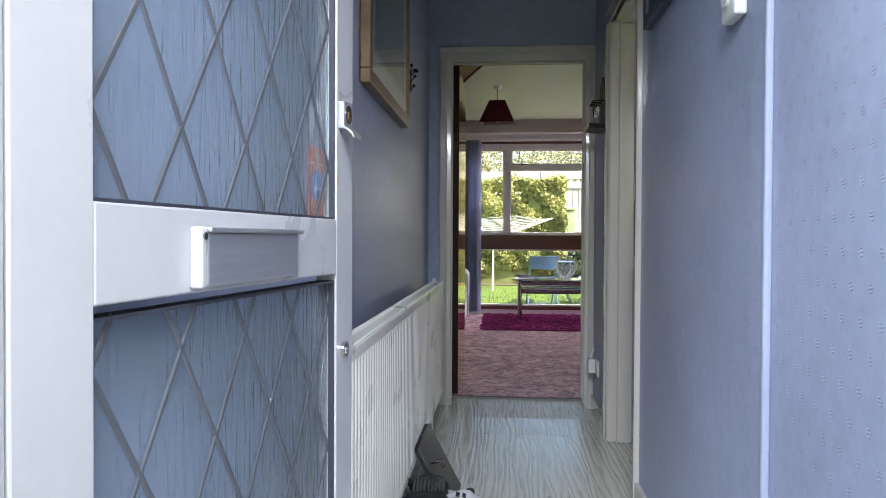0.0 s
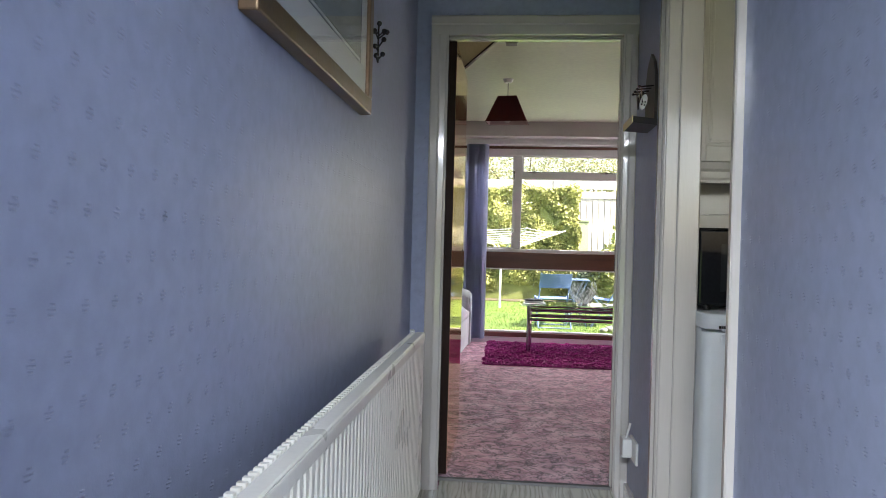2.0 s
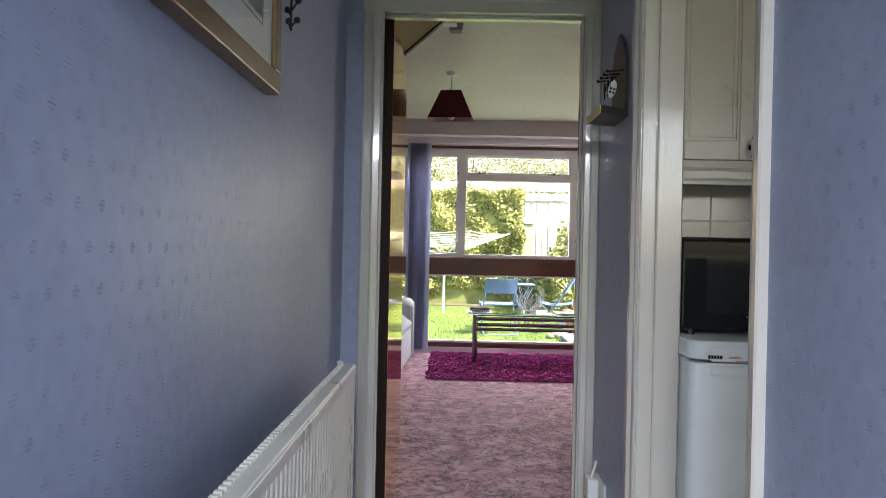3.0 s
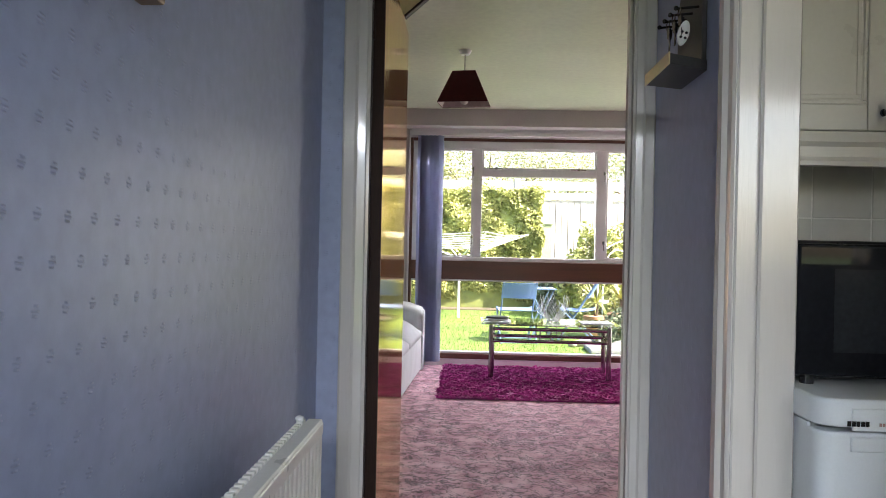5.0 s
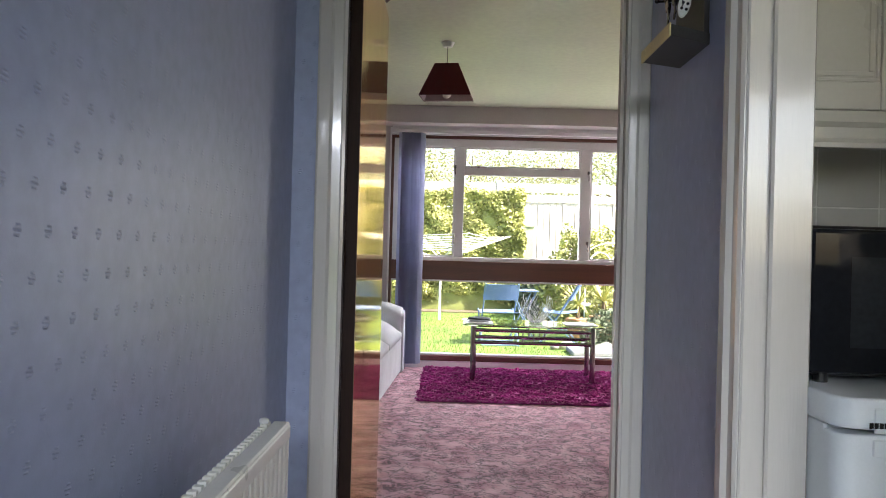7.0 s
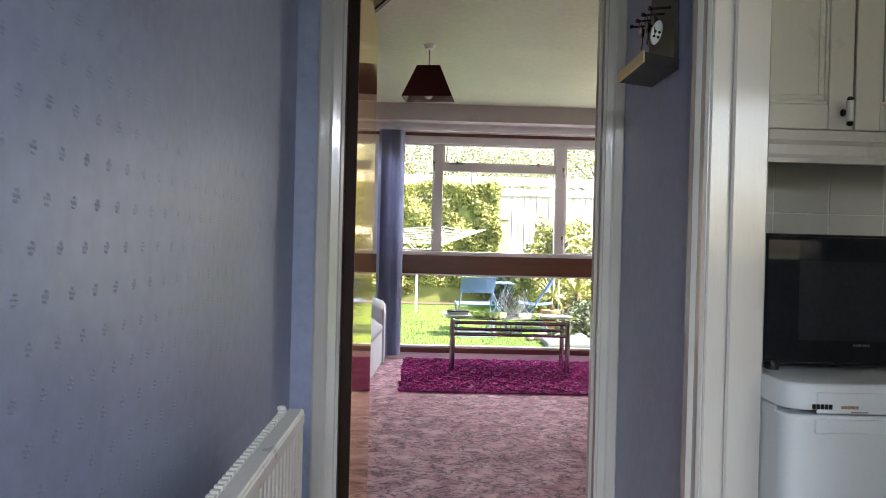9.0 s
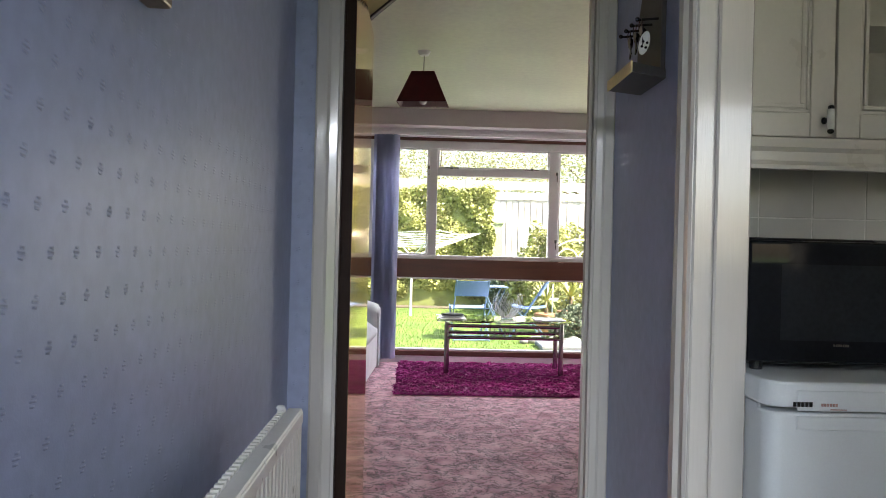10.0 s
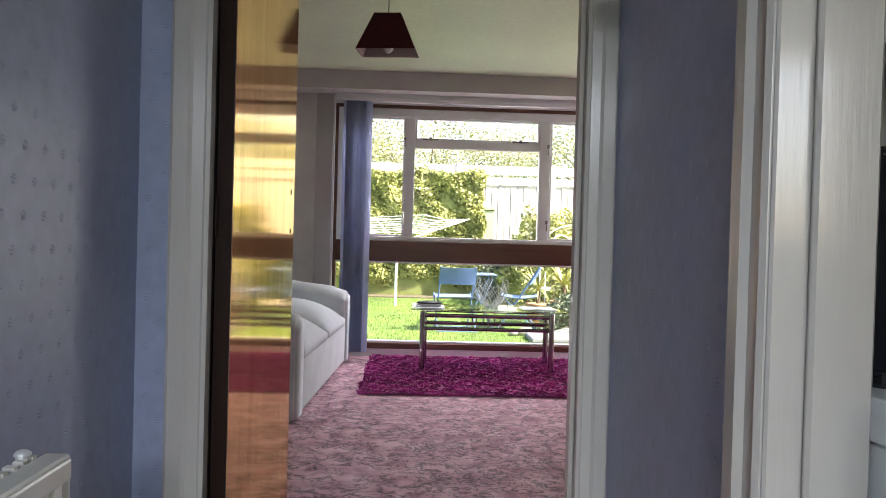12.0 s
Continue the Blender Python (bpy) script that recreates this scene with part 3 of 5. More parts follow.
# ---- front door, open inwards ----
HING = Vector((-0.2605, 0.631, 0))
DANG = math.atan2(0.122, 0.9925)
DM = Matrix.Translation(HING) @ Matrix.Rotation(-DANG, 4, "Z")   # local y runs along the door, local +x is its outer face
d2 = tagged(thing("door_2", (0, 0, 0), "white front door with leaded obscured glass, standing open inwards", "door"), kind="structure")
d2.matrix_basis = DM


def dpart(name, bm, material, parent=None, label="", smooth=False):
    o = new(name, mesh(name, bm, material, smooth))
    o.parent = parent or d2
    return tagged(o, label)


W, T = 0.84, 0.04
G0, G1 = 0.101, 0.752           # glass from and to, along the door
for nm, a in (("stile", (0, G0, 0.0, 2.02)), ("stile", (G1, W, 0.0, 2.02)), ("rail", (G0, G1, 0.864, 0.975)), ("rail", (G0, G1, 0.0, 0.20)), ("rail", (G0, G1, 1.90, 2.02))):
    bm = bmesh.new()
    box(bm, -T, 0, a[0], a[1], a[2] + 0.012, a[3] + 0.012 if a[3] > 2 else a[3], 0.0025, 2)
    dpart(nm, bm, "white")
for z0, z1 in ((0.20, 0.864), (0.975, 1.90)):
    bm = bmesh.new()
    box(bm, -0.022, -0.016, G0, G1, z0, z1)
    pane = dpart("glass_pane", bm, "obscure", None, "obscured streaky glass")
    pane.visible_shadow = False
    bm = bmesh.new()
    g = 0.004
    box(bm, -0.034, -0.004, G0, G1, z0, z0 + g)
    box(bm, -0.034, -0.004, G0, G1, z1 - g, z1)
    box(bm, -0.034, -0.004, G0, G0 + 0.004, z0 + g, z1 - g)
    box(bm, -0.014, -0.004, G1 - 0.005, G1, z0 + g, z1 - g)
    dpart("gasket", bm, "gasket", pane, "dark glazing bead")
    bm = bmesh.new()
    box(bm, -0.036, -0.0225, G1 - 0.004, G1 + 0.0005, z0 + g, z1 - g)
    dpart("inner_bead", bm, "ashy", pane, "grey inner glazing bead")
    # lead strips in a lattice of tall diamonds
    pw, ph = 0.158, (0.254 if z0 > 0.5 else 0.248)
    bm = bmesh.new()
    phase_y = 0.271
    phase_z = 1.070 if z0 > 0.5 else 0.811
    lines = []
    for sgn in (1, -1):
        for k in range(-14, 15):
            # line: (z - phase_z) * sgn = ph/pw * (y - phase_y - k*pw)
            pts = []
            for yy in (G0, G1):
                zz = phase_z + sgn * ph / pw * (yy - phase_y - k * pw)
                if z0 <= zz <= z1:
                    pts.append((yy, zz))
            for zz in (z0, z1):
                yy = phase_y + k * pw + sgn * (zz - phase_z) * pw / ph
                if G0 < yy < G1:
                    pts.append((yy, zz))
            if len(pts) >= 2 and (Vector(pts[0]) - Vector(pts[1])).length > 0.03:
                lines.append((pts[0], pts[1]))
    for a, b in lines:
        va, vb = Vector((-0.0155, *a)), Vector((-0.0155, *b))
        made = bmesh.ops.create_cone(bm, cap_ends=True, segments=6, radius1=0.0048, radius2=0.0048, depth=(vb - va).length)["verts"]
        q = (vb - va).to_track_quat("Z", "Y").to_matrix().to_4x4()
        bmesh.ops.transform(bm, verts=made, matrix=Matrix.Translation((va + vb) / 2) @ q)
    for v in bm.verts:
        v.co.x = -0.0155 + (v.co.x + 0.0155) * 0.4
    dpart("lead_strips", bm, "lead", pane, "dark lead lattice")
# sticker inside the glass
bm = bmesh.new()
box(bm, -0.0285, -0.0275, 0.674, 0.750, 0.979, 1.100, 0.0)
st = dpart("sticker", bm, "orange", None, "orange sticker with a blue round emblem")
bm = bmesh.new()
made = bmesh.ops.create_cone(bm, cap_ends=True, segments=24, radius1=0.027, radius2=0.027, depth=0.001)["verts"]
bmesh.ops.transform(bm, verts=made, matrix=Matrix.Translation((-0.0268, 0.712, 1.034)) @ Matrix.Rotation(radians(90), 4, "Y"))
dpart("emblem", bm, "stblue", st, "blue round emblem")
bm = bmesh.new()
box(bm, -0.0272, -0.0265, 0.678, 0.747, 1.071, 1.074)
box(bm, -0.0272, -0.0265, 0.700, 0.724, 1.064, 1.068)
ball(bm, (-0.027, 0.712, 1.086), 0.008, (0.06, 0.8, 1.2))
box(bm, -0.0262, -0.0255, 0.695, 0.732, 1.026, 1.032)
dpart("print", bm, "pale", st)
# letter plate
lp = bmesh.new()
box(lp, 0.0, 0.006, 0.262, 0.549, 0.882, 0.953, 0.002)
plate = dpart("letter_plate", lp, "white", None, "grey metal letter plate")
bm = bmesh.new()
box(bm, 0.006, 0.015, 0.278, 0.545, 0.884, 0.947, 0.003, 2)
dpart("flap", bm, "alu", plate, "brushed grey flap")
bm = bmesh.new()
box(bm, 0.004, 0.021, 0.276, 0.552, 0.9475, 0.9535, 0.002, 2)
dpart("hood", bm, "alu", plate)
bm = bmesh.new()
box(bm, 0.0, 0.0155, 0.263, 0.2775, 0.8815, 0.9545, 0.004, 3)
dpart("end_cap", bm, "white", plate)
bm = bmesh.new()
tube(bm, (0.015, 0.2705, 0.943), (0.017, 0.2705, 0.943), 0.0045)
dpart("screw", bm, "steel", plate)
# cylinder pull
bm = bmesh.new()
box(bm, 0, 0.012, 0.757, 0.803, 1.142, 1.192, 0.001)
pull = dpart("cylinder_pull", bm, "alu", None, "satin metal cylinder pull with a key slot")
bm = bmesh.new()
pts = [(0.011, 1.146), (0.020, 1.142), (0.028, 1.134), (0.031, 1.125), (0.029, 1.125), (0.026, 1.131), (0.019, 1.138), (0.011, 1.142)]
prism(bm, [(a, b) for a, b in pts], 1, 0.757, 0.803)
dpart("finger_pull", bm, "alu", pull)
bm = bmesh.new()
tube(bm, (0.010, 0.780, 1.169), (0.013, 0.780, 1.169), 0.017, sides=24)
dpart("cylinder", bm, "steel", pull)
bm = bmesh.new()
box(bm, 0.0125, 0.0145, 0.777, 0.783, 1.160, 1.174)
dpart("keyway", bm, "brass", pull)
bm = bmesh.new()
tube(bm, (0, 0.787, 0.733), (0.007, 0.787, 0.733), 0.015, sides=24)
ball(bm, (0.007, 0.787, 0.733), 0.009, (0.5, 1, 1))
dpart("mortice_lock", bm, "chrome", None, "round chrome lock rose")
# frame of the front door
f3 = tagged(thing("door_frame_3", (0.16, 0.6, 0), "white painted front door frame", "door frame"), kind="structure")
for a in ((-0.42, -0.262, FL, 2.12), (0.60, 0.70, FL, 2.12), (-0.262, 0.60, 2.05, 2.12)):
    bm = bmesh.new()
    box(bm, a[0], a[1], 0.55, 0.63, a[2], a[3], 0.003)
    part("jamb", bm, "white", f3)
bm = bmesh.new()
box(bm, -0.262, 0.60, 0.45, 0.66, FL, 0.008, 0.004)
part("sill", bm, "alu", f3)

# ---- garden window ----
w1 = tagged(thing("window_1", (0.8, YW, 0.07), "wide white framed garden window with a brown board across", "window"), kind="structure")
Y0, Y1 = 8.905, 8.965


def wbox(name, x0, x1, z0, z1, material="upvc", y0=Y0, y1=Y1, parent=None, label="", bevel=0.004):
    bm = bmesh.new()
    box(bm, x0, x1, y0, y1, z0, z1, bevel)
    return part(name, bm, material, parent or w1, label)


wbox("edge_trim", -0.445, -0.43, 0.07, 2.19, "upvc", 8.885, 8.99)
wbox("edge_trim", -0.43, -0.405, 0.07, 2.15, "beam", 8.90, 8.98, label="dark brown edge trim")
wbox("head", -0.43, 2.05, 2.125, 2.19, "upvc", 8.885, 8.98)
wbox("head_trim", -0.405, 2.05, 2.098, 2.125, "beam", 8.89, 8.97, label="dark brown head trim")
wbox("frame_rail", -0.405, 2.05, 2.028, 2.098)
wbox("frame_rail", -0.405, 2.05, 0.985, 1.022)
wbox("mullion", 0.157, 0.240, 1.022, 2.028)
wbox("mullion", 1.296, 1.390, 1.022, 2.028)
wbox("mullion", 1.95, 2.05, 1.022, 2.028)
wbox("transom", 0.240, 1.296, 1.772, 1.842)
wbox("mullion", -0.405, -0.36, 1.022, 2.028)
wbox("brown_board", -0.405, 2.05, 0.812, 0.985, "beam", 8.885, 8.975, label="dark brown stained board")
wbox("frame_rail", -0.405, 2.05, 0.796, 0.812, "upvc", 8.895, 8.97)
wbox("bottom_rail", -0.405, 2.05, 0.122, 0.140, "upvc")
wbox("sill", -0.43, 2.05, 0.075, 0.122, "beam", 8.885, 8.99, label="dark brown sill")
# sash frames
for x0, x1, z0, z1 in ((-0.36, 0.157, 1.022, 2.028), (0.240, 1.296, 1.842, 2.028), (1.390, 1.95, 1.022, 2.028)):
    bm = bmesh.new()
    s = 0.016
    box(bm, x0, x1, Y0 + 0.012, Y1 - 0.01, z0, z0 + s, 0.002)
    box(bm, x0, x1, Y0 + 0.012, Y1 - 0.01, z1 - s, z1, 0.002)
    box(bm, x0, x0 + s, Y0 + 0.012, Y1 - 0.01, z0 + s, z1 - s, 0.002)
    box(bm, x1 - s, x1, Y0 + 0.012, Y1 - 0.01, z0 + s, z1 - s, 0.002)
    part("sash", bm, "upvc", w1)
for x0, x1, z0, z1 in ((-0.345, 0.142, 1.037, 2.013), (0.255, 1.281, 1.857, 2.013), (1.405, 1.935, 1.037, 2.013), (0.240, 1.296, 1.022, 1.772), (-0.405, 2.05, 0.14, 0.796)):
    bm = bmesh.new()
    box(bm, x0, x1, 8.938, 8.942, z0, z1)
    part("pane", bm, "clear", w1).visible_shadow = False
# catches and stays
for x, z in ((0.157, 1.83), (0.157, 1.20), (1.372, 1.80), (1.372, 1.16)):
    bm = bmesh.new()
    box(bm, x - 0.012, x + 0.008, 8.89, 8.906, z, z + 0.03, 0.002)
    box(bm, x - 0.004, x + 0.004, 8.884, 8.894, z - 0.06, z + 0.012, 0.002)
    part("catch", bm, "steel", w1, "dark metal window catch")
for x in (0.37, 1.13):
    bm = bmesh.new()
    box(bm, x - 0.07, x + 0.07, 8.893, 8.906, 1.842, 1.852, 0.002)
    box(bm, x - 0.012, x + 0.012, 8.888, 8.906, 1.838, 1.862, 0.002)
    part("stay", bm, "steel", w1, "dark metal window stay")

# unseen glazed opening, added to hold the living room's fill lamp
w2 = tagged(thing("added_window", (2.75, YW, 0.1), "added white framed glazed opening out of view, for the fill lamp", "window"), kind="structure")
for a in ((2.2, 2.28, 0.1, 2.15), (3.22, 3.3, 0.1, 2.15), (2.28, 3.22, 0.1, 0.2), (2.28, 3.22, 2.06, 2.15)):
    wbox("frame_rail", *a, parent=w2)
bm = bmesh.new()
box(bm, 2.28, 3.22, 8.938, 8.942, 0.2, 2.06)
part("pane", bm, "clear", w2).visible_shadow = False

# vertical blind, drawn back in a bunch
vb = thing("vertical_blind", (-0.24, 8.80, 2.1), "bunched blue cloth vertical blind beside the garden window", "blind")
bm = bmesh.new()
box(bm, -0.42, 2.0, 8.79, 8.835, 2.13, 2.165, 0.003)
box(bm, -0.42, 2.0, 8.80, 8.825, 2.165, 2.196)
part("headrail", bm, "upvc", vb, "white blind track")
nsl = 9
for i in range(nsl):
    x = -0.345 + 0.205 * i / (nsl - 1)
    bm = bmesh.new()
    a = radians(68 + 10 * math.sin(i * 2.1)) if i else radians(12)
    dx, dy = 0.042 * math.cos(a), 0.042 * math.sin(a)
    if i == 0:
        x += 0.03
    n = 6
    rows = []
    for k in range(n + 1):
        u = k / n * 2 - 1
        bow = 0.006 * (1 - u * u)
        px, py = x + u * dx + bow * math.sin(a), 8.81 + u * dy - bow * math.cos(a)
        rows.append((bm.verts.new((px, py, 0.055)), bm.verts.new((px, py, 2.13))))
    for k in range(n):
        bm.faces.new((rows[k][0], rows[k + 1][0], rows[k + 1][1], rows[k][1]))
    bmesh.ops.solidify(bm, geom=bm.faces[:], thickness=0.0015)
    part("slat", bm, "blind", vb)

# pilaster and patched paper left of the window
slab("pilaster", [(-0.585, -0.445, 8.86, YW, 0, 2.195)], "grey_wall", "grey boxed pipe casing beside the window", "casing")

# ---- hall things ----
# long corrugated radiator on the hall wall
R0, R1, RX = 1.50, 3.765, -0.168
rad = thing("radiator", (-0.23, 2.6, 0.13), "long cream white corrugated panel radiator on the hall wall", "radiator")
pts, k, pitch = [], 0, 0.0333
yy = R0 + 0.02
while yy < R1 - 0.04:
    pts += [(RX - 0.014, yy), (RX - 0.002, yy + 0.003), (RX, yy + 0.006), (RX, yy + 0.023), (RX - 0.002, yy + 0.026), (RX - 0.014, yy + 0.029)]
    yy += pitch
pts = [(RX - 0.014, R0 + 0.005)] + pts + [(RX - 0.014, R1 - 0.005), (RX - 0.026, R1 - 0.005), (RX - 0.026, R0 + 0.005)]
bm = bmesh.new()
prism(bm, pts, 2, 0.165, 0.700)
part("front_panel", bm, "rad", rad)
bm = bmesh.new()
box(bm, RX - 0.03, RX + 0.001, R0, R1, 0.690, 0.719, 0.004, 2)
box(bm, RX - 0.03, RX + 0.001, R0, R1, 0.145, 0.172, 0.004, 2)
part("rolled_edge", bm, "rad", rad)
bm = bmesh.new()
box(bm, RX - 0.034, RX - 0.001, R0, R1, 0.716, 0.724, 0.003)
grille = part("top_grille", bm, "rad", rad, "slotted top grille with a comb edge")
bm = bmesh.new()
yy = R0 + 0.01
while yy < R1 - 0.01:
    box(bm, RX - 0.047, RX - 0.034, yy, yy + 0.010, 0.690, 0.727)
    yy += 0.021
part("comb", bm, "rad", grille)
bm = bmesh.new()
box(bm, RX - 0.034, RX - 0.002, R1 - 0.003, R1 + 0.001, 0.16, 0.720, 0.001)
part("end_panel", bm, "rad", rad)
bm = bmesh.new()
box(bm, RX - 0.047, RX - 0.034, R0 + 0.02, R1 - 0.02, 0.165, 0.69)
part("back_panel", bm, "rad", rad)
bm = bmesh.new()
tube(bm, (RX - 0.043, R1 - 0.035, 0.70), (RX - 0.043, R1 - 0.035, 0.730), 0.008)
ball(bm, (RX - 0.043, R1 - 0.035, 0.732), 0.010, (1, 1, 0.6), 12, 8)
part("air_vent", bm, "plastic", rad)
for y in (R0 + 0.06, R1 - 0.06):
    bm = bmesh.new()
    tube(bm, (RX - 0.05, y, FL), (RX - 0.05, y, 0.165), 0.0075)
    tube(bm, (RX - 0.05, y, 0.09), (RX - 0.05, y, 0.15), 0.016)
    part("valve_pipe", bm, "rad", rad)
for y in (R0 + 0.3, R1 - 0.3):
    bm = bmesh.new()
    box(bm, XL + 0.001, RX - 0.047, y, y + 0.03, 0.3, 0.62)
    part("bracket", bm, "rad", rad)


def framed(name, x, sign, y0, y1, z0, z1, w, depth, fmat, label, mount=0.0, pmat="paintg"):
    """A framed picture on a side wall. sign: +1 when it faces +x."""
    t = thing(name, (x, (y0 + y1) / 2, z0), label, "picture")
    def xs(a, b):
        return (x + a, x + b) if sign > 0 else (x - b, x - a)
    for a in ((y0, y1, z0, z0 + w), (y0, y1, z1 - w, z1), (y0, y0 + w, z0 + w, z1 - w), (y1 - w, y1, z0 + w, z1 - w)):
        bm = bmesh.new()
        box(bm, *xs(0.001, depth), *a, 0.004, 2)
        part("frame_side", bm, fmat, t)
    bm = bmesh.new()
    box(bm, *xs(0.002, depth - 0.012), y0 + w, y1 - w, z0 + w, z1 - w)
    part("mount", bm, "mat" if mount else pmat, t)
    if mount:
        bm = bmesh.new()
        box(bm, *xs(depth - 0.012, depth - 0.010), y0 + w + mount, y1 - w - mount, z0 + w + mount, z1 - w - mount)
        art = part("print", bm, pmat, t, "dark teal print")
        bm = bmesh.new()
        m2 = mount - 0.012
        for q in ((y0 + w + m2, y1 - w - m2, z0 + w + m2, z0 + w + m2 + 0.003), (y0 + w + m2, y0 + w + m2 + 0.003, z0 + w + m2, z1 - w - m2), (y1 - w - m2 - 0.003, y1 - w - m2, z0 + w + m2, z1 - w - m2)):
            box(bm, *xs(depth - 0.012, depth - 0.0105), *q)
        part("mount_line", bm, "slate", t)
    bm = bmesh.new()
    box(bm, *xs(depth - 0.008, depth - 0.006), y0 + w, y1 - w, z0 + w, z1 - w)
    part("glazing", bm, "clear", t).visible_shadow = False
    return t


framed("framed_picture", XL, 1, 2.235, 3.155, 1.412, 2.17, 0.045, 0.036, "brass", "gilt framed dark print with a pale mount on the hall wall", 0.085)
framed("small_picture", XRN, -1, 2.12, 2.60, 1.655, 2.15, 0.04, 0.03, "slate", "dark slate framed picture on the hall partition", 0.0, "paintd")

# small wrought ornament beside the picture
orn = thing("wall_ornament", (XL, 3.30, 1.64), "small black wrought flower sprig hooked on the wall", "ornament")
bm = bmesh.new()
tube(bm, (XL + 0.022, 3.30, 1.60), (XL + 0.022, 3.30, 1.70), 0.003, sides=6)
for dx, a, b in ((0.000, -0.02, 1.69), (0.022, 0.018, 1.70), (0.010, 0.0, 1.718), (0.028, -0.016, 1.665), (-0.006, 0.02, 1.655), (0.020, 0.012, 1.628), (0.034, 0.0, 1.692), (0.004, -0.01, 1.618)):
    tube(bm, (XL + 0.022, 3.30, b - 0.02), (XL + 0.014 + dx, 3.30 + a, b), 0.0025, sides=6)
    ball(bm, (XL + 0.014 + dx, 3.30 + a, b), 0.009, (0.9, 1, 0.9), 8, 6)
tube(bm, (XL, 3.30, 1.69), (XL + 0.022, 3.30, 1.69), 0.003, sides=6)
part("sprig", bm, "blackp", orn, smooth=True)

# switch box and vertical boxing on the right
sw = thing("thermostat", (XRN, 1.68, 1.41), "white plastic thermostat box on the hall partition", "thermostat")
bm = bmesh.new()
box(bm, XRN - 0.028, XRN - 0.0005, 1.630, 1.722, 1.412, 1.50, 0.006, 2)
body = part("body", bm, "plastic", sw)
bm = bmesh.new()
tube(bm, (XRN - 0.028, 1.676, 1.462), (XRN - 0.036, 1.676, 1.462), 0.022, sides=20)
part("dial", bm, "plastic", body)
slab("trim", [(XRN - 0.010, XRN, 1.497, 1.575, FL, CEIL)], "paper_y", "papered vertical boxing on the hall partition", "trim")
tr = bmesh.new()
box(tr, XRN - 0.016, XRN, 1.478, 1.500, FL, CEIL - 0.002, 0.006, 3)
structure("trim_bead", tr, "beadpaint", "white corner bead down the hall partition", "trim")

# key rack with keys
kr = thing("key_rack", (XR, 4.0, 1.53), "grey key rack with a brass edged ledge on the wall", "key rack")
bm = bmesh.new()
prism(bm, [(3.86, 1.535), (4.05, 1.535), (4.05, 1.70), (4.02, 1.76), (3.955, 1.80), (3.90, 1.76), (3.86, 1.70)], 0, XR - 0.012, XR - 0.001)
part("backboard", bm, "panel", kr)
bm = bmesh.new()
prism(bm, [(XR - 0.001, 3.855), (XR - 0.098, 3.80), (XR - 0.098, 4.01), (XR - 0.001, 4.05)], 2, 1.512, 1.535)
ledge = part("ledge", bm, "panel", kr)
bm = bmesh.new()
box(bm, XR - 0.102, XR - 0.098, 3.798, 4.012, 1.510, 1.538, 0.001)
part("edge_strip", bm, "gold", ledge, "brass edge strip")
for i in range(4):
    y = 3.885 + i * 0.048
    bm = bmesh.new()
    tube(bm, (XR - 0.012, y, 1.665), (XR - 0.062, y, 1.66), 0.003, sides=8)
    ball(bm, (XR - 0.064, y, 1.661), 0.0055, (1, 1, 1), 8, 6)
    part("hook", bm, "blackp", kr, "black hook")


def key_bunch(y, fob):
    t = thing("key_bunch", (XR - 0.05, y, 1.57), "bunch of steel keys with a white fob on the rack" if fob else "bunch of dark keys on a hook of the rack", "keys", "keys on the rack")
    bm = bmesh.new()
    for k in range(12):
        a = k / 12 * 2 * math.pi
        b = (k + 1) / 12 * 2 * math.pi
        tube(bm, (XR - 0.056, y + 0.012 * math.cos(a), 1.650 + 0.012 * math.sin(a)), (XR - 0.056, y + 0.012 * math.cos(b), 1.650 + 0.012 * math.sin(b)), 0.0014, sides=5)
    part("ring", bm, "steel", t)
    for i in range(3):
        bm = bmesh.new()
        tilt = Matrix.Translation((XR - 0.056 + i * 0.004, y, 1.642)) @ Matrix.Rotation(radians(-25 + 22 * i), 4, "X")
        box(bm, -0.001, 0.001, -0.010, 0.010, -0.022, 0.0, 0.0005, m=tilt)
        box(bm, -0.001, 0.001, -0.0035, 0.0035, -0.052, -0.022, m=tilt)
        part("key", bm, "blackp" if i else "steel", t)
    if fob:
        lean = Matrix.Translation((XR - 0.050, y - 0.014, 1.600)) @ Matrix.Rotation(radians(14), 4, "Y")
        bm = bmesh.new()
        ball(bm, (0, 0, 0), 0.0135, (0.95, 0.45, 2.2), 24, 16)
        bmesh.ops.transform(bm, verts=bm.verts[:], matrix=lean)
        f = part("fob", bm, "plastic", t, "white remote fob with dark buttons", True)
        for a, b in ((-0.005, -0.012), (0.005, -0.012), (-0.005, 0.000), (0.005, 0.000)):
            bm = bmesh.new()
            tube(bm, (a, -0.0075, b), (a, -0.0055, b), 0.0032, sides=10)
            bmesh.ops.transform(bm, verts=bm.verts[:], matrix=lean)
            part("button", bm, "blackp", f)


key_bunch(3.885, True)
key_bunch(3.933, False)
key_bunch(3.981, False)

# plug-in unit on the socket
so = thing("socket", (XR, 4.12, 0.2), "white wall socket beside the doorway", "socket")
bm = bmesh.new()
box(bm, XR - 0.012, XR - 0.0005, 4.05, 4.20, 0.185, 0.275, 0.003)
part("plate", bm, "plastic", so)
pu = thing("plug_in_unit", (XR - 0.02, 4.16, 0.2), "white plug-in unit with a short aerial in the socket", "adapter")
bm = bmesh.new()
box(bm, XR - 0.052, XR - 0.012, 4.125, 4.20, 0.195, 0.272, 0.006, 2)
body = part("body", bm, "plastic", pu)
bm = bmesh.new()
tube(bm, (XR - 0.035, 4.15, 0.27), (XR - 0.02, 4.14, 0.335), 0.005)
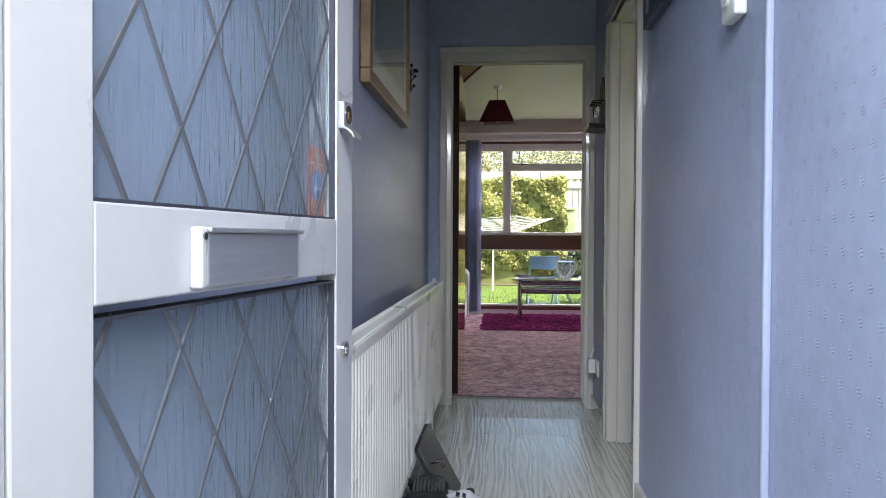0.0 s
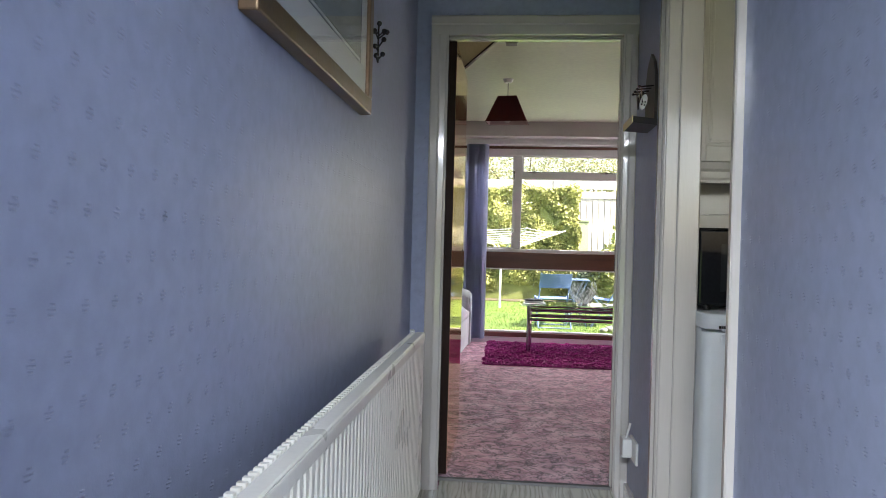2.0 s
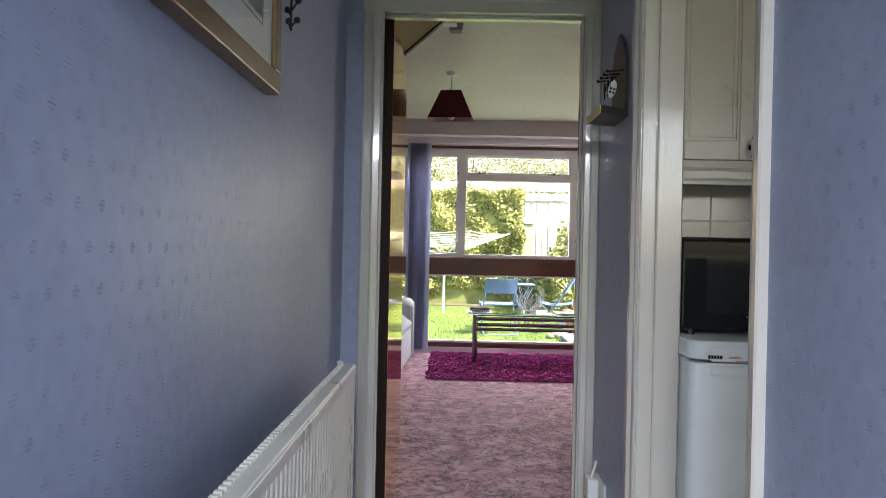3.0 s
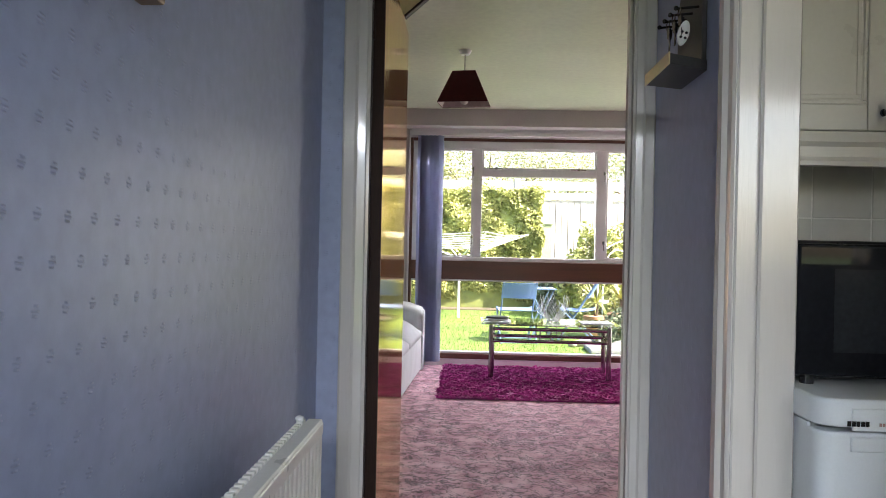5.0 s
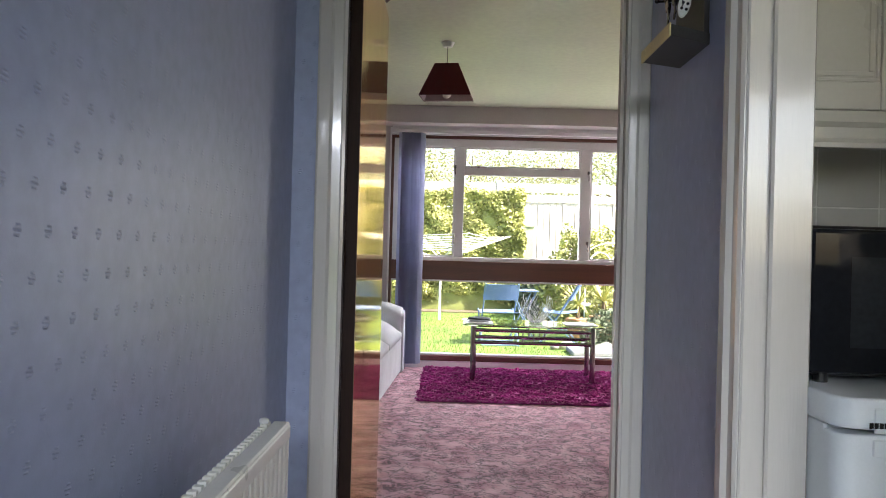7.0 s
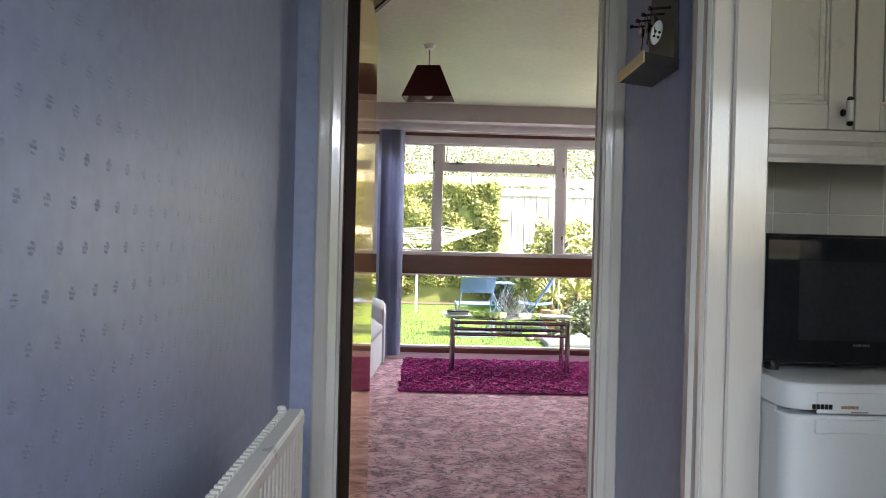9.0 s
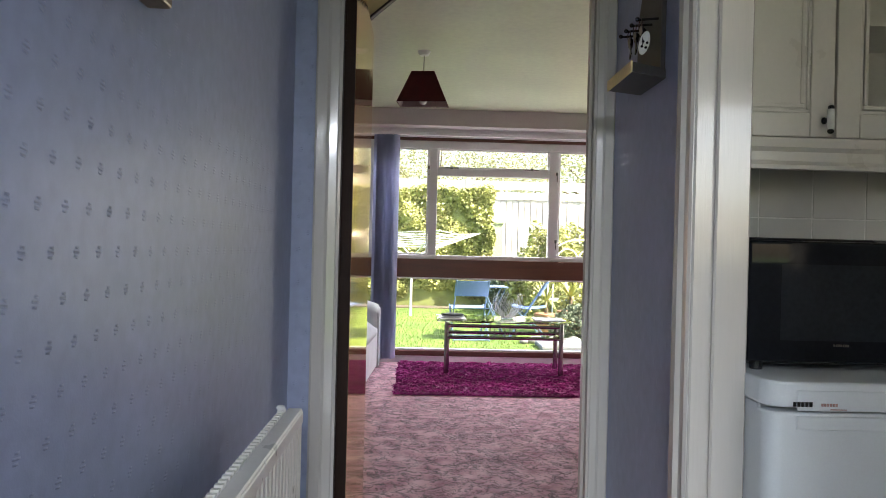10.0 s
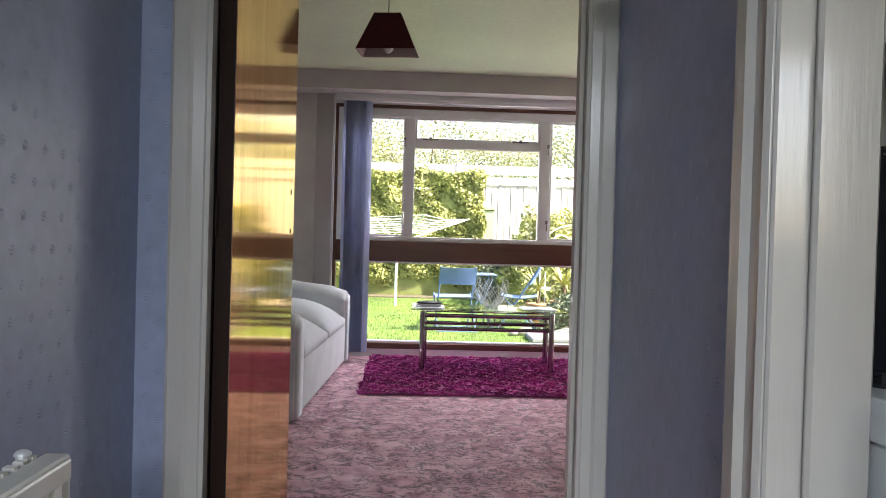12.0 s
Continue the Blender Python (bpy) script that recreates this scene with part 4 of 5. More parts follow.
part("aerial", bm, "plastic", pu)

# bag and dark sleeve on the hall floor
bag = thing("shopping_bag", (-0.08, 2.36, FL), "slumped black and pale grey bag on the vinyl floor", "bag")
BZ = FL
bm = bmesh.new()
ball(bm, (-0.085, 2.36, BZ + 0.075), 0.16, (0.85, 0.95, 0.62), 32, 18)
for v in bm.verts:
    nn = noise.noise(v.co * 13) * 0.024 + noise.noise(v.co * 38) * 0.008
    v.co += (v.co - Vector((-0.085, 2.36, BZ + 0.07))).normalized() * nn
    v.co.z = max(v.co.z, BZ + 0.001)
sack = part("sack", bm, "bagblack", bag, smooth=True)
bm = bmesh.new()
ball(bm, (-0.005, 2.355, BZ + 0.115), 0.092, (0.95, 1.15, 0.66), 28, 16)
for v in bm.verts:
    v.co += (v.co - Vector((-0.015, 2.36, BZ + 0.11))).normalized() * (noise.noise(v.co * 20) * 0.020 + noise.noise(v.co * 55) * 0.006)
    v.co.z = max(v.co.z, BZ + 0.02)
part("pale_lining", bm, "baggrey", bag, "crumpled pale grey lining", True)
for a, b, r, th in (((-0.185, 2.30, BZ + 0.10), (-0.165, 2.46, BZ + 0.13), 0.085, 0.011), ((0.01, 2.52, BZ + 0.10), (0.075, 2.27, BZ + 0.07), 0.07, 0.014)):
    bm = bmesh.new()
    a, b = Vector(a), Vector(b)
    prev = a
    for k in range(1, 15):
        u = k / 14
        q = a.lerp(b, u) + Vector((0.01 * math.sin(u * 9), 0, r * math.sin(u * math.pi)))
        tube(bm, prev, q, th, sides=8)
        prev = q
    part("handle", bm, "bagblack", bag, "black webbing handle", True)
pad = bmesh.new()
for k in range(9):
    box(pad, -0.0045, 0.0045, -0.035, 0.035, 0, 0.004, 0.001, m=Matrix.Translation((-0.15 + 0.012 * k, 2.41, BZ + 0.168 + 0.004 * math.sin(k))) @ Matrix.Rotation(0.55, 4, "X"))
part("ribbed_pad", pad, "panel", bag, "ribbed grey pad")
bm = bmesh.new()
for k in range(10):
    c = Vector((-0.10 + 0.03 * math.sin(k * 2.3), 2.47 + 0.03 * math.cos(k * 1.7), BZ + 0.165 + 0.012 * math.sin(k * 3.1)))
    ball(bm, c, 0.026, (1.3, 1.0, 0.75), 12, 8)
part("dark_clips", bm, "bagblack", bag, "cluster of dark clips", True)
bm = bmesh.new()
ball(bm, (-0.085, 2.50, BZ + 0.230), 0.009, (1.3, 1, 0.8), 12, 8)
tube(bm, (-0.105, 2.49, BZ + 0.225), (-0.06, 2.50, BZ + 0.235), 0.006)
ball(bm, (-0.06, 2.485, BZ + 0.22), 0.008, (1, 1, 0.8), 12, 8)
part("buckle", bm, "steel", bag, "bright metal buckle", True)
for k in range(4):
    bm = bmesh.new()
    box(bm, -0.006, 0.006, -0.016, 0.016, -0.001, 0.001, m=Matrix.Translation((0.0 + 0.020 * k, 2.30 + 0.010 * k, BZ + 0.190 - 0.012 * k * k * 0.5)) @ Matrix.Rotation(0.25 + 0.2 * k, 4, "Y"))
    part("dark_print", bm, "bagblack", bag)

pn = thing("laptop_sleeve", (-0.10, 2.73, FL), "flat dark sleeve leaning on edge against the radiator", "sleeve")
up = Vector((-0.165 + 0.035, 0.0, 0.205 - FL)).normalized()
nrm = Vector((up.z, 0, -up.x))
PM = Matrix(((nrm.x, 0, up.x, -0.035), (0, 1, 0, 2.735), (nrm.z, 0, up.z, FL), (0, 0, 0, 1)))
bm = bmesh.new()
box(bm, 0.004, 0.016, -0.175, 0.175, 0.002, 0.278, 0.005, 2, m=PM)
cov = part("cover", bm, "panel", pn)
bm = bmesh.new()
box(bm, -0.006, 0.004, -0.172, 0.172, 0.002, 0.272, 0.002, 1, m=PM)
part("dark_back", bm, "bagblack", pn)
for k in range(9):
    bm = bmesh.new()
    box(bm, -0.010, 0.012, -0.160 + k * 0.037, -0.145 + k * 0.037, 0.272, 0.284, 0.003, m=PM)
    part("clip", bm, "blackp", cov)

# ---- kitchen ----
fr = thing("fridge", (1.07, 3.8, FL), "white undercounter fridge with a rounded top against tiled wall", "fridge")
FX0, FX1, FY = 0.766, 1.370, 3.50
bm = bmesh.new()
box(bm, FX0, FX1 - 0.005, FY + 0.055, 4.085, -0.02, 0.80, 0.004)
part("body", bm, "fridge", fr)


def rounded_slab(bm, x0, x1, y0, y1, z0, z1, r, lip):
    """A slab whose two front corners are rounded in plan and whose edges are eased."""
    pts = [(x1, y1), (x0, y1)]
    for k in range(23):
        a = math.pi + math.pi / 2 * k / 22
        pts.append((x0 + r + r * math.cos(a), y0 + r + r * math.sin(a)))
    for k in range(23):
        a = -math.pi / 2 + math.pi / 2 * k / 22
        pts.append((x1 - r + r * math.cos(a), y0 + r + r * math.sin(a)))
    prism(bm, pts, 2, z0, z1)
    rim = [e for e in bm.edges if abs(e.verts[0].co.z - e.verts[1].co.z) < 1e-6]
    bmesh.ops.bevel(bm, geom=rim, offset=lip, segments=3, profile=0.5, affect="EDGES")


bm = bmesh.new()
rounded_slab(bm, FX0 - 0.006, FX1, FY, 4.09, 0.800, 0.850, 0.045, 0.006)
top = part("worktop", bm, "fridge", fr, smooth=False)
bm = bmesh.new()
rounded_slab(bm, FX0 - 0.004, FX1 - 0.008, FY + 0.004, FY + 0.053, 0.06, 0.791, 0.030, 0.005)
dr = part("door", bm, "fridge", fr, smooth=False)
bm = bmesh.new()
box(bm, FX0 + 0.05, FX1 - 0.05, FY + 0.001, FY + 0.006, 0.757, 0.784, 0.002)
part("handle_grip", bm, "fridge", dr)
bm = bmesh.new()
box(bm, FX0 + 0.05, FX1 - 0.05, FY - 0.002, FY + 0.002, 0.795, 0.834, 0.001)
fascia = part("fascia", bm, "fridge", top)
bm = bmesh.new()
for i in range(5):
    box(bm, 0.807 + 0.0078 * i, 0.813 + 0.0078 * i, FY - 0.0035, FY - 0.002, 0.8035, 0.8125)
part("maker_mark", bm, "blackp", fascia)
bm = bmesh.new()
for i in range(6):
    box(bm, 0.862 + 0.0055 * i, 0.866 + 0.0055 * i, FY - 0.0032, FY - 0.002, 0.8045, 0.810)
box(bm, 0.880, 0.912, FY - 0.0032, FY - 0.002, 0.7975, 0.7995)
part("model_mark", bm, "markred", fascia)
for x in (FX0 + 0.06, FX1 - 0.06):
    bm = bmesh.new()
    tube(bm, (x, 3.62, FL), (x, 3.62, -0.018), 0.02)
    part("foot", bm, "blackp", fr)

mw = thing("microwave", (1.03, 3.75, 0.85), "black microwave oven with a glass door on the fridge", "microwave")
MX0, MX1, MY = 0.768, 1.290, 3.625
bm = bmesh.new()
box(bm, MX0, MX1, MY + 0.02, 3.99, 0.862, 1.130, 0.006, 2)
part("casing", bm, "blackp", mw)
bm = bmesh.new()
box(bm, MX0 + 0.004, MX1 - 0.10, MY, MY + 0.02, 0.868, 1.124, 0.008, 3)
md = part("door", bm, "blackglass", mw, "gloss black glass door")
bm = bmesh.new()
box(bm, MX0 + 0.075, MX1 - 0.16, MY - 0.0012, MY + 0.001, 0.915, 1.075, 0.0)
part("viewing_window", bm, "smoked", md)
bm = bmesh.new()
for i in range(7):
    box(bm, 0.957 + 0.005 * i, 0.9605 + 0.005 * i, MY - 0.0015, MY, 0.9035, 0.9085)
part("maker_mark", bm, "steel", md)
bm = bmesh.new()
box(bm, MX1 - 0.098, MX1 - 0.004, MY, MY + 0.02, 0.868, 1.124, 0.005, 2)
cp = part("control_panel", bm, "blackp", mw)
for z in (0.95, 1.05):
    bm = bmesh.new()
    tube(bm, (MX1 - 0.05, MY + 0.002, z), (MX1 - 0.05, MY - 0.018, z), 0.02, sides=20)
    part("knob", bm, "blackp", cp)
for x in (MX0 + 0.04, MX1 - 0.04):
    for y in (MY + 0.03, 3.94):
        bm = bmesh.new()
        tube(bm, (x, y, 0.849), (x, y, 0.868), 0.013)
        part("foot", bm, "blackp", mw)


def cabinet_door(x0, x1, glazed, parent):
    y = 3.825
    bm = bmesh.new()
    w = 0.058
    for a in ((x0, x0 + w, 1.376, 2.10), (x1 - w, x1, 1.376, 2.10), (x0 + w, x1 - w, 1.376, 1.376 + w), (x0 + w, x1 - w, 2.10 - w, 2.10)):
        box(bm, a[0], a[1], y, y + 0.02, a[2], a[3], 0.003, 2)
    d = part("door", bm, "cab", parent)
    bm = bmesh.new()
    for k, sz, d0 in ((0.0, 0.008, 0.0035), (0.012, 0.010, 0.0055)):
        u0, u1, v0, v1 = x0 + w + k, x1 - w - k, 1.376 + w + k, 2.10 - w - k
        for a in ((u0, u1, v0, v0 + sz), (u0, u1, v1 - sz, v1), (u0, u0 + sz, v0 + sz, v1 - sz), (u1 - sz, u1, v0 + sz, v1 - sz)):
            box(bm, a[0], a[1], y + d0, y + 0.014, a[2], a[3], 0.0015)
    part("beading", bm, "cab", d)
    bm = bmesh.new()
    box(bm, x0 + w, x1 - w, y + 0.0075, y + 0.014, 1.376 + w, 2.10 - w)
    pnl = part("pane" if glazed else "panel", bm, "clear" if glazed else "cab", d)
    if glazed:
        pnl.visible_shadow = False
    return d


c1 = thing("wall_cabinet", (0.93, 3.96, 1.376), "cream wall cabinet with a panelled door", "cabinet")
bm = bmesh.new()
box(bm, 0.775, 1.066, 3.848, KY1 - 0.001, 1.374, 2.12)
part("body", bm, "cab", c1)
dd = cabinet_door(0.778, 1.064, False, c1)
bm = bmesh.new()
tube(bm, (1.040, 3.797, 1.392), (1.040, 3.797, 1.438), 0.0085, sides=14)
hd = part("handle", bm, "porcelain", dd, "white porcelain handle with black ends", True)
bm = bmesh.new()
for z in (1.386, 1.442):
    ball(bm, (1.040, 3.797, z), 0.0075, (1, 1, 0.8), 10, 8)
tube(bm, (1.040, 3.797, 1.415), (1.040, 3.826, 1.415), 0.006)
ball(bm, (1.038, 3.822, 1.415), 0.007, (1, 0.4, 1.2), 10, 8)
part("end_cap", bm, "blackp", c1)
c2 = thing("glazed_cabinet", (1.3, 3.96, 1.376), "cream wall cabinet with a glazed door and dark crockery inside", "cabinet")
for nm, a in (("side", (1.068, 1.084, 3.848, KY1 - 0.001, 1.374, 2.12)), ("side", (1.534, 1.55, 3.848, KY1 - 0.001, 1.374, 2.12)), ("base", (1.084, 1.534, 3.848, KY1 - 0.001, 1.374, 1.392)), ("top", (1.084, 1.534, 3.848, KY1 - 0.001, 2.10, 2.12)), ("shelf", (1.084, 1.534, 3.87, KY1 - 0.001, 1.66, 1.672)), ("back", (1.084, 1.534, KY1 - 0.006, KY1 - 0.001, 1.392, 2.10))):
    bm = bmesh.new()
    box(bm, *a)
    part(nm, bm, "cab", c2)
cabinet_door(1.069, 1.548, True, c2)
for i, (x, s, h) in enumerate(((1.15, 0.026, 0.05), (1.22, 0.034, 0.03), (1.30, 0.03, 0.045), (1.40, 0.04, 0.06))):
    cup = thing("cup", (x, 3.93, 1.392), "dark glazed cup inside the glazed cabinet", "cup", "cups in the cabinet")
    bm = bmesh.new()
    tube(bm, (x, 3.93, 1.3925), (x, 3.93, 1.3925 + h), s * 0.8, s, 18)
    b = part("bowl", bm, "blackp", cup)
    bm = bmesh.new()
    for k in range(8):
        a, c = math.pi * k / 8 - math.pi / 2, math.pi * (k + 1) / 8 - math.pi / 2
        tube(bm, (x - s * 0.9 - 0.016 * math.cos(a), 3.92, 1.3925 + h / 2 + 0.017 * math.sin(a)), (x - s * 0.9 - 0.016 * math.cos(c), 3.92, 1.3925 + h / 2 + 0.017 * math.sin(c)), 0.004, sides=7)
    part("handle", bm, "blackp", cup)
pl = thing("cabinet_pelmet", (1.16, 3.84, 1.296), "cream light pelmet under the wall cabinets", "pelmet")
bm = bmesh.new()
prism(bm, [(3.835, 1.373), (3.820, 1.373), (3.818, 1.350), (3.826, 1.340), (3.826, 1.318), (3.818, 1.308), (3.818, 1.298), (3.842, 1.298), (3.842, 1.373)], 0, 0.775, 1.55)
part("moulding", bm, "cab", pl)

# ---- living room ----
sf = thing("sofa", (-0.75, 7.65, 0), "pale grey two seater sofa with loose cushions along the wall", "sofa")


def pillow(bm, x0, x1, y0, y1, z0, z1, puff):
    n = 14
    vs = {}
    for side in (1, 0):
        for i in range(n + 1):
            for j in range(n + 1):
                u, w = i / n * 2 - 1, j / n * 2 - 1
                edge = max(0.0, (1 - u ** 4) * (1 - w ** 4))
                z = z0 + (z1 - z0) * (0.35 + 0.65 * edge ** 0.5) + puff * edge * (1 - u * u * 0.7) * (1 - w * w * 0.7) if side else z0
                z += 0.006 * noise.noise(Vector((u * 3 + x0, w * 3 + y0, 1.7))) * edge
                vs[side, i, j] = bm.verts.new((x0 + (x1 - x0) * i / n, y0 + (y1 - y0) * j / n, z))
    for side in (1, 0):
        for i in range(n):
            for j in range(n):
                q = [vs[side, i, j], vs[side, i + 1, j], vs[side, i + 1, j + 1], vs[side, i, j + 1]]
                bm.faces.new(q if side else q[::-1])
    for i in range(n):
        bm.faces.new((vs[0, i, 0], vs[0, i + 1, 0], vs[1, i + 1, 0], vs[1, i, 0]))
        bm.faces.new((vs[1, i, n], vs[1, i + 1, n], vs[0, i + 1, n], vs[0, i, n]))
        bm.faces.new((vs[1, 0, i], vs[1, 0, i + 1], vs[0, 0, i + 1], vs[0, 0, i]))
        bm.faces.new((vs[0, n, i], vs[0, n, i + 1], vs[1, n, i + 1], vs[1, n, i]))


SOFA = Matrix.Translation((-0.31, 7.65, 0)) @ Matrix.Rotation(radians(-2.6), 4, "Z") @ Matrix.Translation((0.31, -7.65, 0))


def sofa_part(name, bm, material="sofa", label=""):
    bmesh.ops.transform(bm, verts=bm.verts[:], matrix=SOFA)
    return part(name, bm, material, sf, label, True)


bm = bmesh.new()
box(bm, -1.18, -0.305, 6.80, 8.50, 0.03, 0.335, 0.018, 3)
sofa_part("base", bm)
for y0, y1 in ((6.62, 6.83), (8.44, 8.66)):
    bm = bmesh.new()
    n, ny = 14, 16
    rows = []
    for i in range(n + 1):
        x = -1.20 + 0.905 * i / n
        u = i / n
        zt = 0.70 - 0.10 * u - 0.03 * max(0, u - 0.85) / 0.15
        ring = []
        for k in range(ny + 1):
            a = math.pi * k / ny
            w = (y1 - y0) / 2
            ring.append(bm.verts.new((x, (y0 + y1) / 2 - w * math.cos(a) * (1.0 if 0 < k < ny else 0.93), zt - 0.085 + 0.085 * math.sin(a) + 0.004 * noise.noise(Vector((x * 6, a, y0))))))
        ring = [bm.verts.new((x, y0 + 0.012, 0.03))] + ring + [bm.verts.new((x, y1 - 0.012, 0.03))]
        rows.append(ring)
    for r0, r1 in zip(rows, rows[1:]):
        for k in range(len(r0) - 1):
            bm.faces.new((r0[k], r0[k + 1], r1[k + 1], r1[k]))
    bm.faces.new(rows[0][::-1])
    bm.faces.new(rows[-1])
    bmesh.ops.recalc_face_normals(bm, faces=bm.faces[:])
    edge = [e for e in bm.edges if all(abs(v.co.x + 0.295) < 0.001 for v in e.verts)]
    bmesh.ops.bevel(bm, geom=edge, offset=0.018, segments=3, affect="EDGES")
    sofa_part("arm", bm)
bm = bmesh.new()
box(bm, -1.215, -1.0, 6.72, 8.56, 0.10, 0.80, 0.05, 4)
sofa_part("backrest", bm)
for y0, y1 in ((6.84, 7.615), (7.655, 8.43)):
    bm = bmesh.new()
    pillow(bm, -1.02, -0.300, y0, y1, 0.325, 0.45, 0.10)
    sofa_part("seat_cushion", bm)
    bm = bmesh.new()
    pillow(bm, -0.27, 0.27, y0 + 0.02, y1 - 0.02, -0.06, 0.06, 0.07)
    bmesh.ops.transform(bm, verts=bm.verts[:], matrix=Matrix.Translation((-0.90, 0, 0.66)) @ Matrix.Rotation(radians(76), 4, "Y"))
    sofa_part("back_cushion", bm)
for x in (-1.12, -0.38):
    for y in (6.74, 8.54):
        bm = bmesh.new()
        tube(bm, (x, y, 0.006), (x, y, 0.05), 0.02)
        sofa_part("foot", bm, "edge")

sa = thing("smoke_alarm", (0.11, 5.65, CEIL), "small square grey smoke alarm on the living room ceiling", "smoke alarm")
bm = bmesh.new()
box(bm, 0.068, 0.152, 5.608, 5.692, CEIL - 0.012, CEIL + 0.001, 0.002)
base_ = part("base_plate", bm, "ashy", sa)
bm = bmesh.new()
box(bm, 0.074, 0.146, 5.614, 5.686, CEIL - 0.036, CEIL - 0.012, 0.005, 2)
part("cover", bm, "ashy", sa)

# shaggy rug
rg = thing("rug", (0.8, 8.1, 0.005), "shaggy magenta purple rug on the pink carpet", "rug")
X0, X1, YR0, YR1 = -0.07, 1.80, 7.40, 8.84
bm = bmesh.new()
box(bm, X0, X1, YR0, YR1, 0.010, 0.022, 0.004)
part("backing", bm, "rug", rg)
nt = 26000
tx, ty = rng.uniform(X0 - 0.005, X1 + 0.005, nt), rng.uniform(YR0 - 0.008, YR1 + 0.008, nt)
wx, wy = np.sin(tx * 17 + np.sin(ty * 9) * 2), np.cos(ty * 19 + np.sin(tx * 11) * 2)
ln = rng.uniform(0.011, 0.019, nt) + 0.007 * np.sin(tx * 41 + ty * 13) * np.cos(ty * 37 - tx * 9)
lx, ly = wx * 0.008 + rng.normal(0, 0.012, nt), wy * 0.008 - 0.003 + rng.normal(0, 0.012, nt)
ag = rng.uniform(0, math.pi, nt)
wd = 0.011
v = np.stack([
    np.stack([tx - np.cos(ag) * wd, ty - np.sin(ag) * wd, np.full(nt, 0.014)], 1),
    np.stack([tx + np.cos(ag) * wd, ty + np.sin(ag) * wd, np.full(nt, 0.014)], 1),
    np.stack([tx + lx + np.cos(ag) * wd * 0.7, ty + ly + np.sin(ag) * wd * 0.7, 0.014 + ln], 1),
    np.stack([tx + lx - np.cos(ag) * wd * 0.7, ty + ly - np.sin(ag) * wd * 0.7, 0.014 + ln * 0.92], 1)], 1).reshape(-1, 3)
i4 = np.arange(nt) * 4
pile = new("shag", fill("shag", v.tolist(), np.stack([i4, i4 + 1, i4 + 2, i4 + 3], 1).tolist(), "rug"))
pile.parent = rg
pile.matrix_parent_inverse = rg.matrix_basis.inverted()
tagged(pile, "long magenta pile", kind="stuff")

# glass coffee table
tb = thing("coffee_table", (0.83, 8.41, 0.03), "glass topped coffee table with dark metal tube legs on the rug", "table")
TX0, TX1, TY0, TY1, TZ = 0.247, 1.408, 8.14, 8.68, 0.485
bm = bmesh.new()
box(bm, TX0, TX1, TY0, TY1, TZ - 0.009, TZ, 0.003, 2)
part("glass_top", bm, "tabletop", tb, "clear greenish glass top")
LEG = [(0.335, 8.23), (1.312, 8.23), (0.355, 8.60), (1.335, 8.60)]
for x, y in LEG:
    bm = bmesh.new()
    tube(bm, (x, y, 0.024), (x, y, TZ - 0.016), 0.021, sides=18)
    lg = part("leg", bm, "steel", tb, smooth=False)
    bm = bmesh.new()
    tube(bm, (x, y, TZ - 0.016), (x, y, TZ - 0.009), 0.014, sides=14)
    part("pad", bm, "blackp", lg)
for (a, b) in ((0, 1), (2, 3), (0, 2), (1, 3)):
    for z, r in ((0.435, 0.014), (0.335, 0.014)):
        bm = bmesh.new()
        tube(bm, (*LEG[a], z), (*LEG[b], z), r, sides=12)
        part("rail", bm, "steel", tb)
for y in (8.23, 8.60):
    bm = bmesh.new()
    tube(bm, (0.345, y, 0.385), (1.322, y, 0.385), 0.008, sides=10)
    part("rail", bm, "steel", tb)
    for x in (0.74, 0.83, 0.92):
        bm = bmesh.new()
        tube(bm, (x, y, 0.335), (x, y, 0.435), 0.006, sides=10)
        part("spindle", bm, "steel", tb)
bw = thing("wire_bowl", (0.87, 8.45, TZ), "loose bowl of pale twisted wires on the coffee table", "bowl")
bm = bmesh.new()
tube(bm, (0.87, 8.45, TZ + 0.001), (0.87, 8.45, TZ + 0.010), 0.05, 0.06, 16)
part("base", bm, "crystal", bw, "clear glass base")
wr = random.Random(5)
bm = bmesh.new()
for k in range(36):
    a, tw = wr.uniform(0, 2 * math.pi), wr.uniform(-1.6, 1.6)
    rr_, hh = wr.uniform(0.065, 0.115), wr.uniform(0.11, 0.23)
    prev = None
    for q in range(7):
        w = q / 6
        out = 0.04 + rr_ * math.sin(w * 2.2) * 0.95
        c = Vector((0.87 + out * math.cos(a + tw * w), 8.45 + out * math.sin(a + tw * w), TZ + 0.008 + hh * w))
        if prev:
            tube(bm, prev, c, 0.0022, sides=5)
        prev = c
part("wirework", bm, "whitewire", bw, "pale twisted wire")
mg = thing("magazine", (0.40, 8.33, TZ), "pale folded magazine on the coffee table", "magazine")
bm = bmesh.new()
box(bm, 0.275, 0.50, 8.22, 8.46, TZ + 0.001, TZ + 0.006, 0.002)
part("pages", bm, "mat", mg)
ds = thing("dark_dish", (0.385, 8.35, TZ + 0.006), "black oval dish with a pale base on the magazine", "dish")
bm = bmesh.new()
ball(bm, (0.385, 8.35, TZ + 0.022), 0.1, (1, 0.8, 0.15), 24, 10)
part("base", bm, "mat", ds, "pale base", True)
bm = bmesh.new()
ball(bm, (0.385, 8.35, TZ + 0.034), 0.099, (1, 0.8, 0.15), 24, 10)
part("rim", bm, "bagblack", ds, smooth=True)
pp = thing("newspaper", (1.22, 8.4, TZ), "pale folded newspaper on the glass table", "newspaper")
bm = bmesh.new()
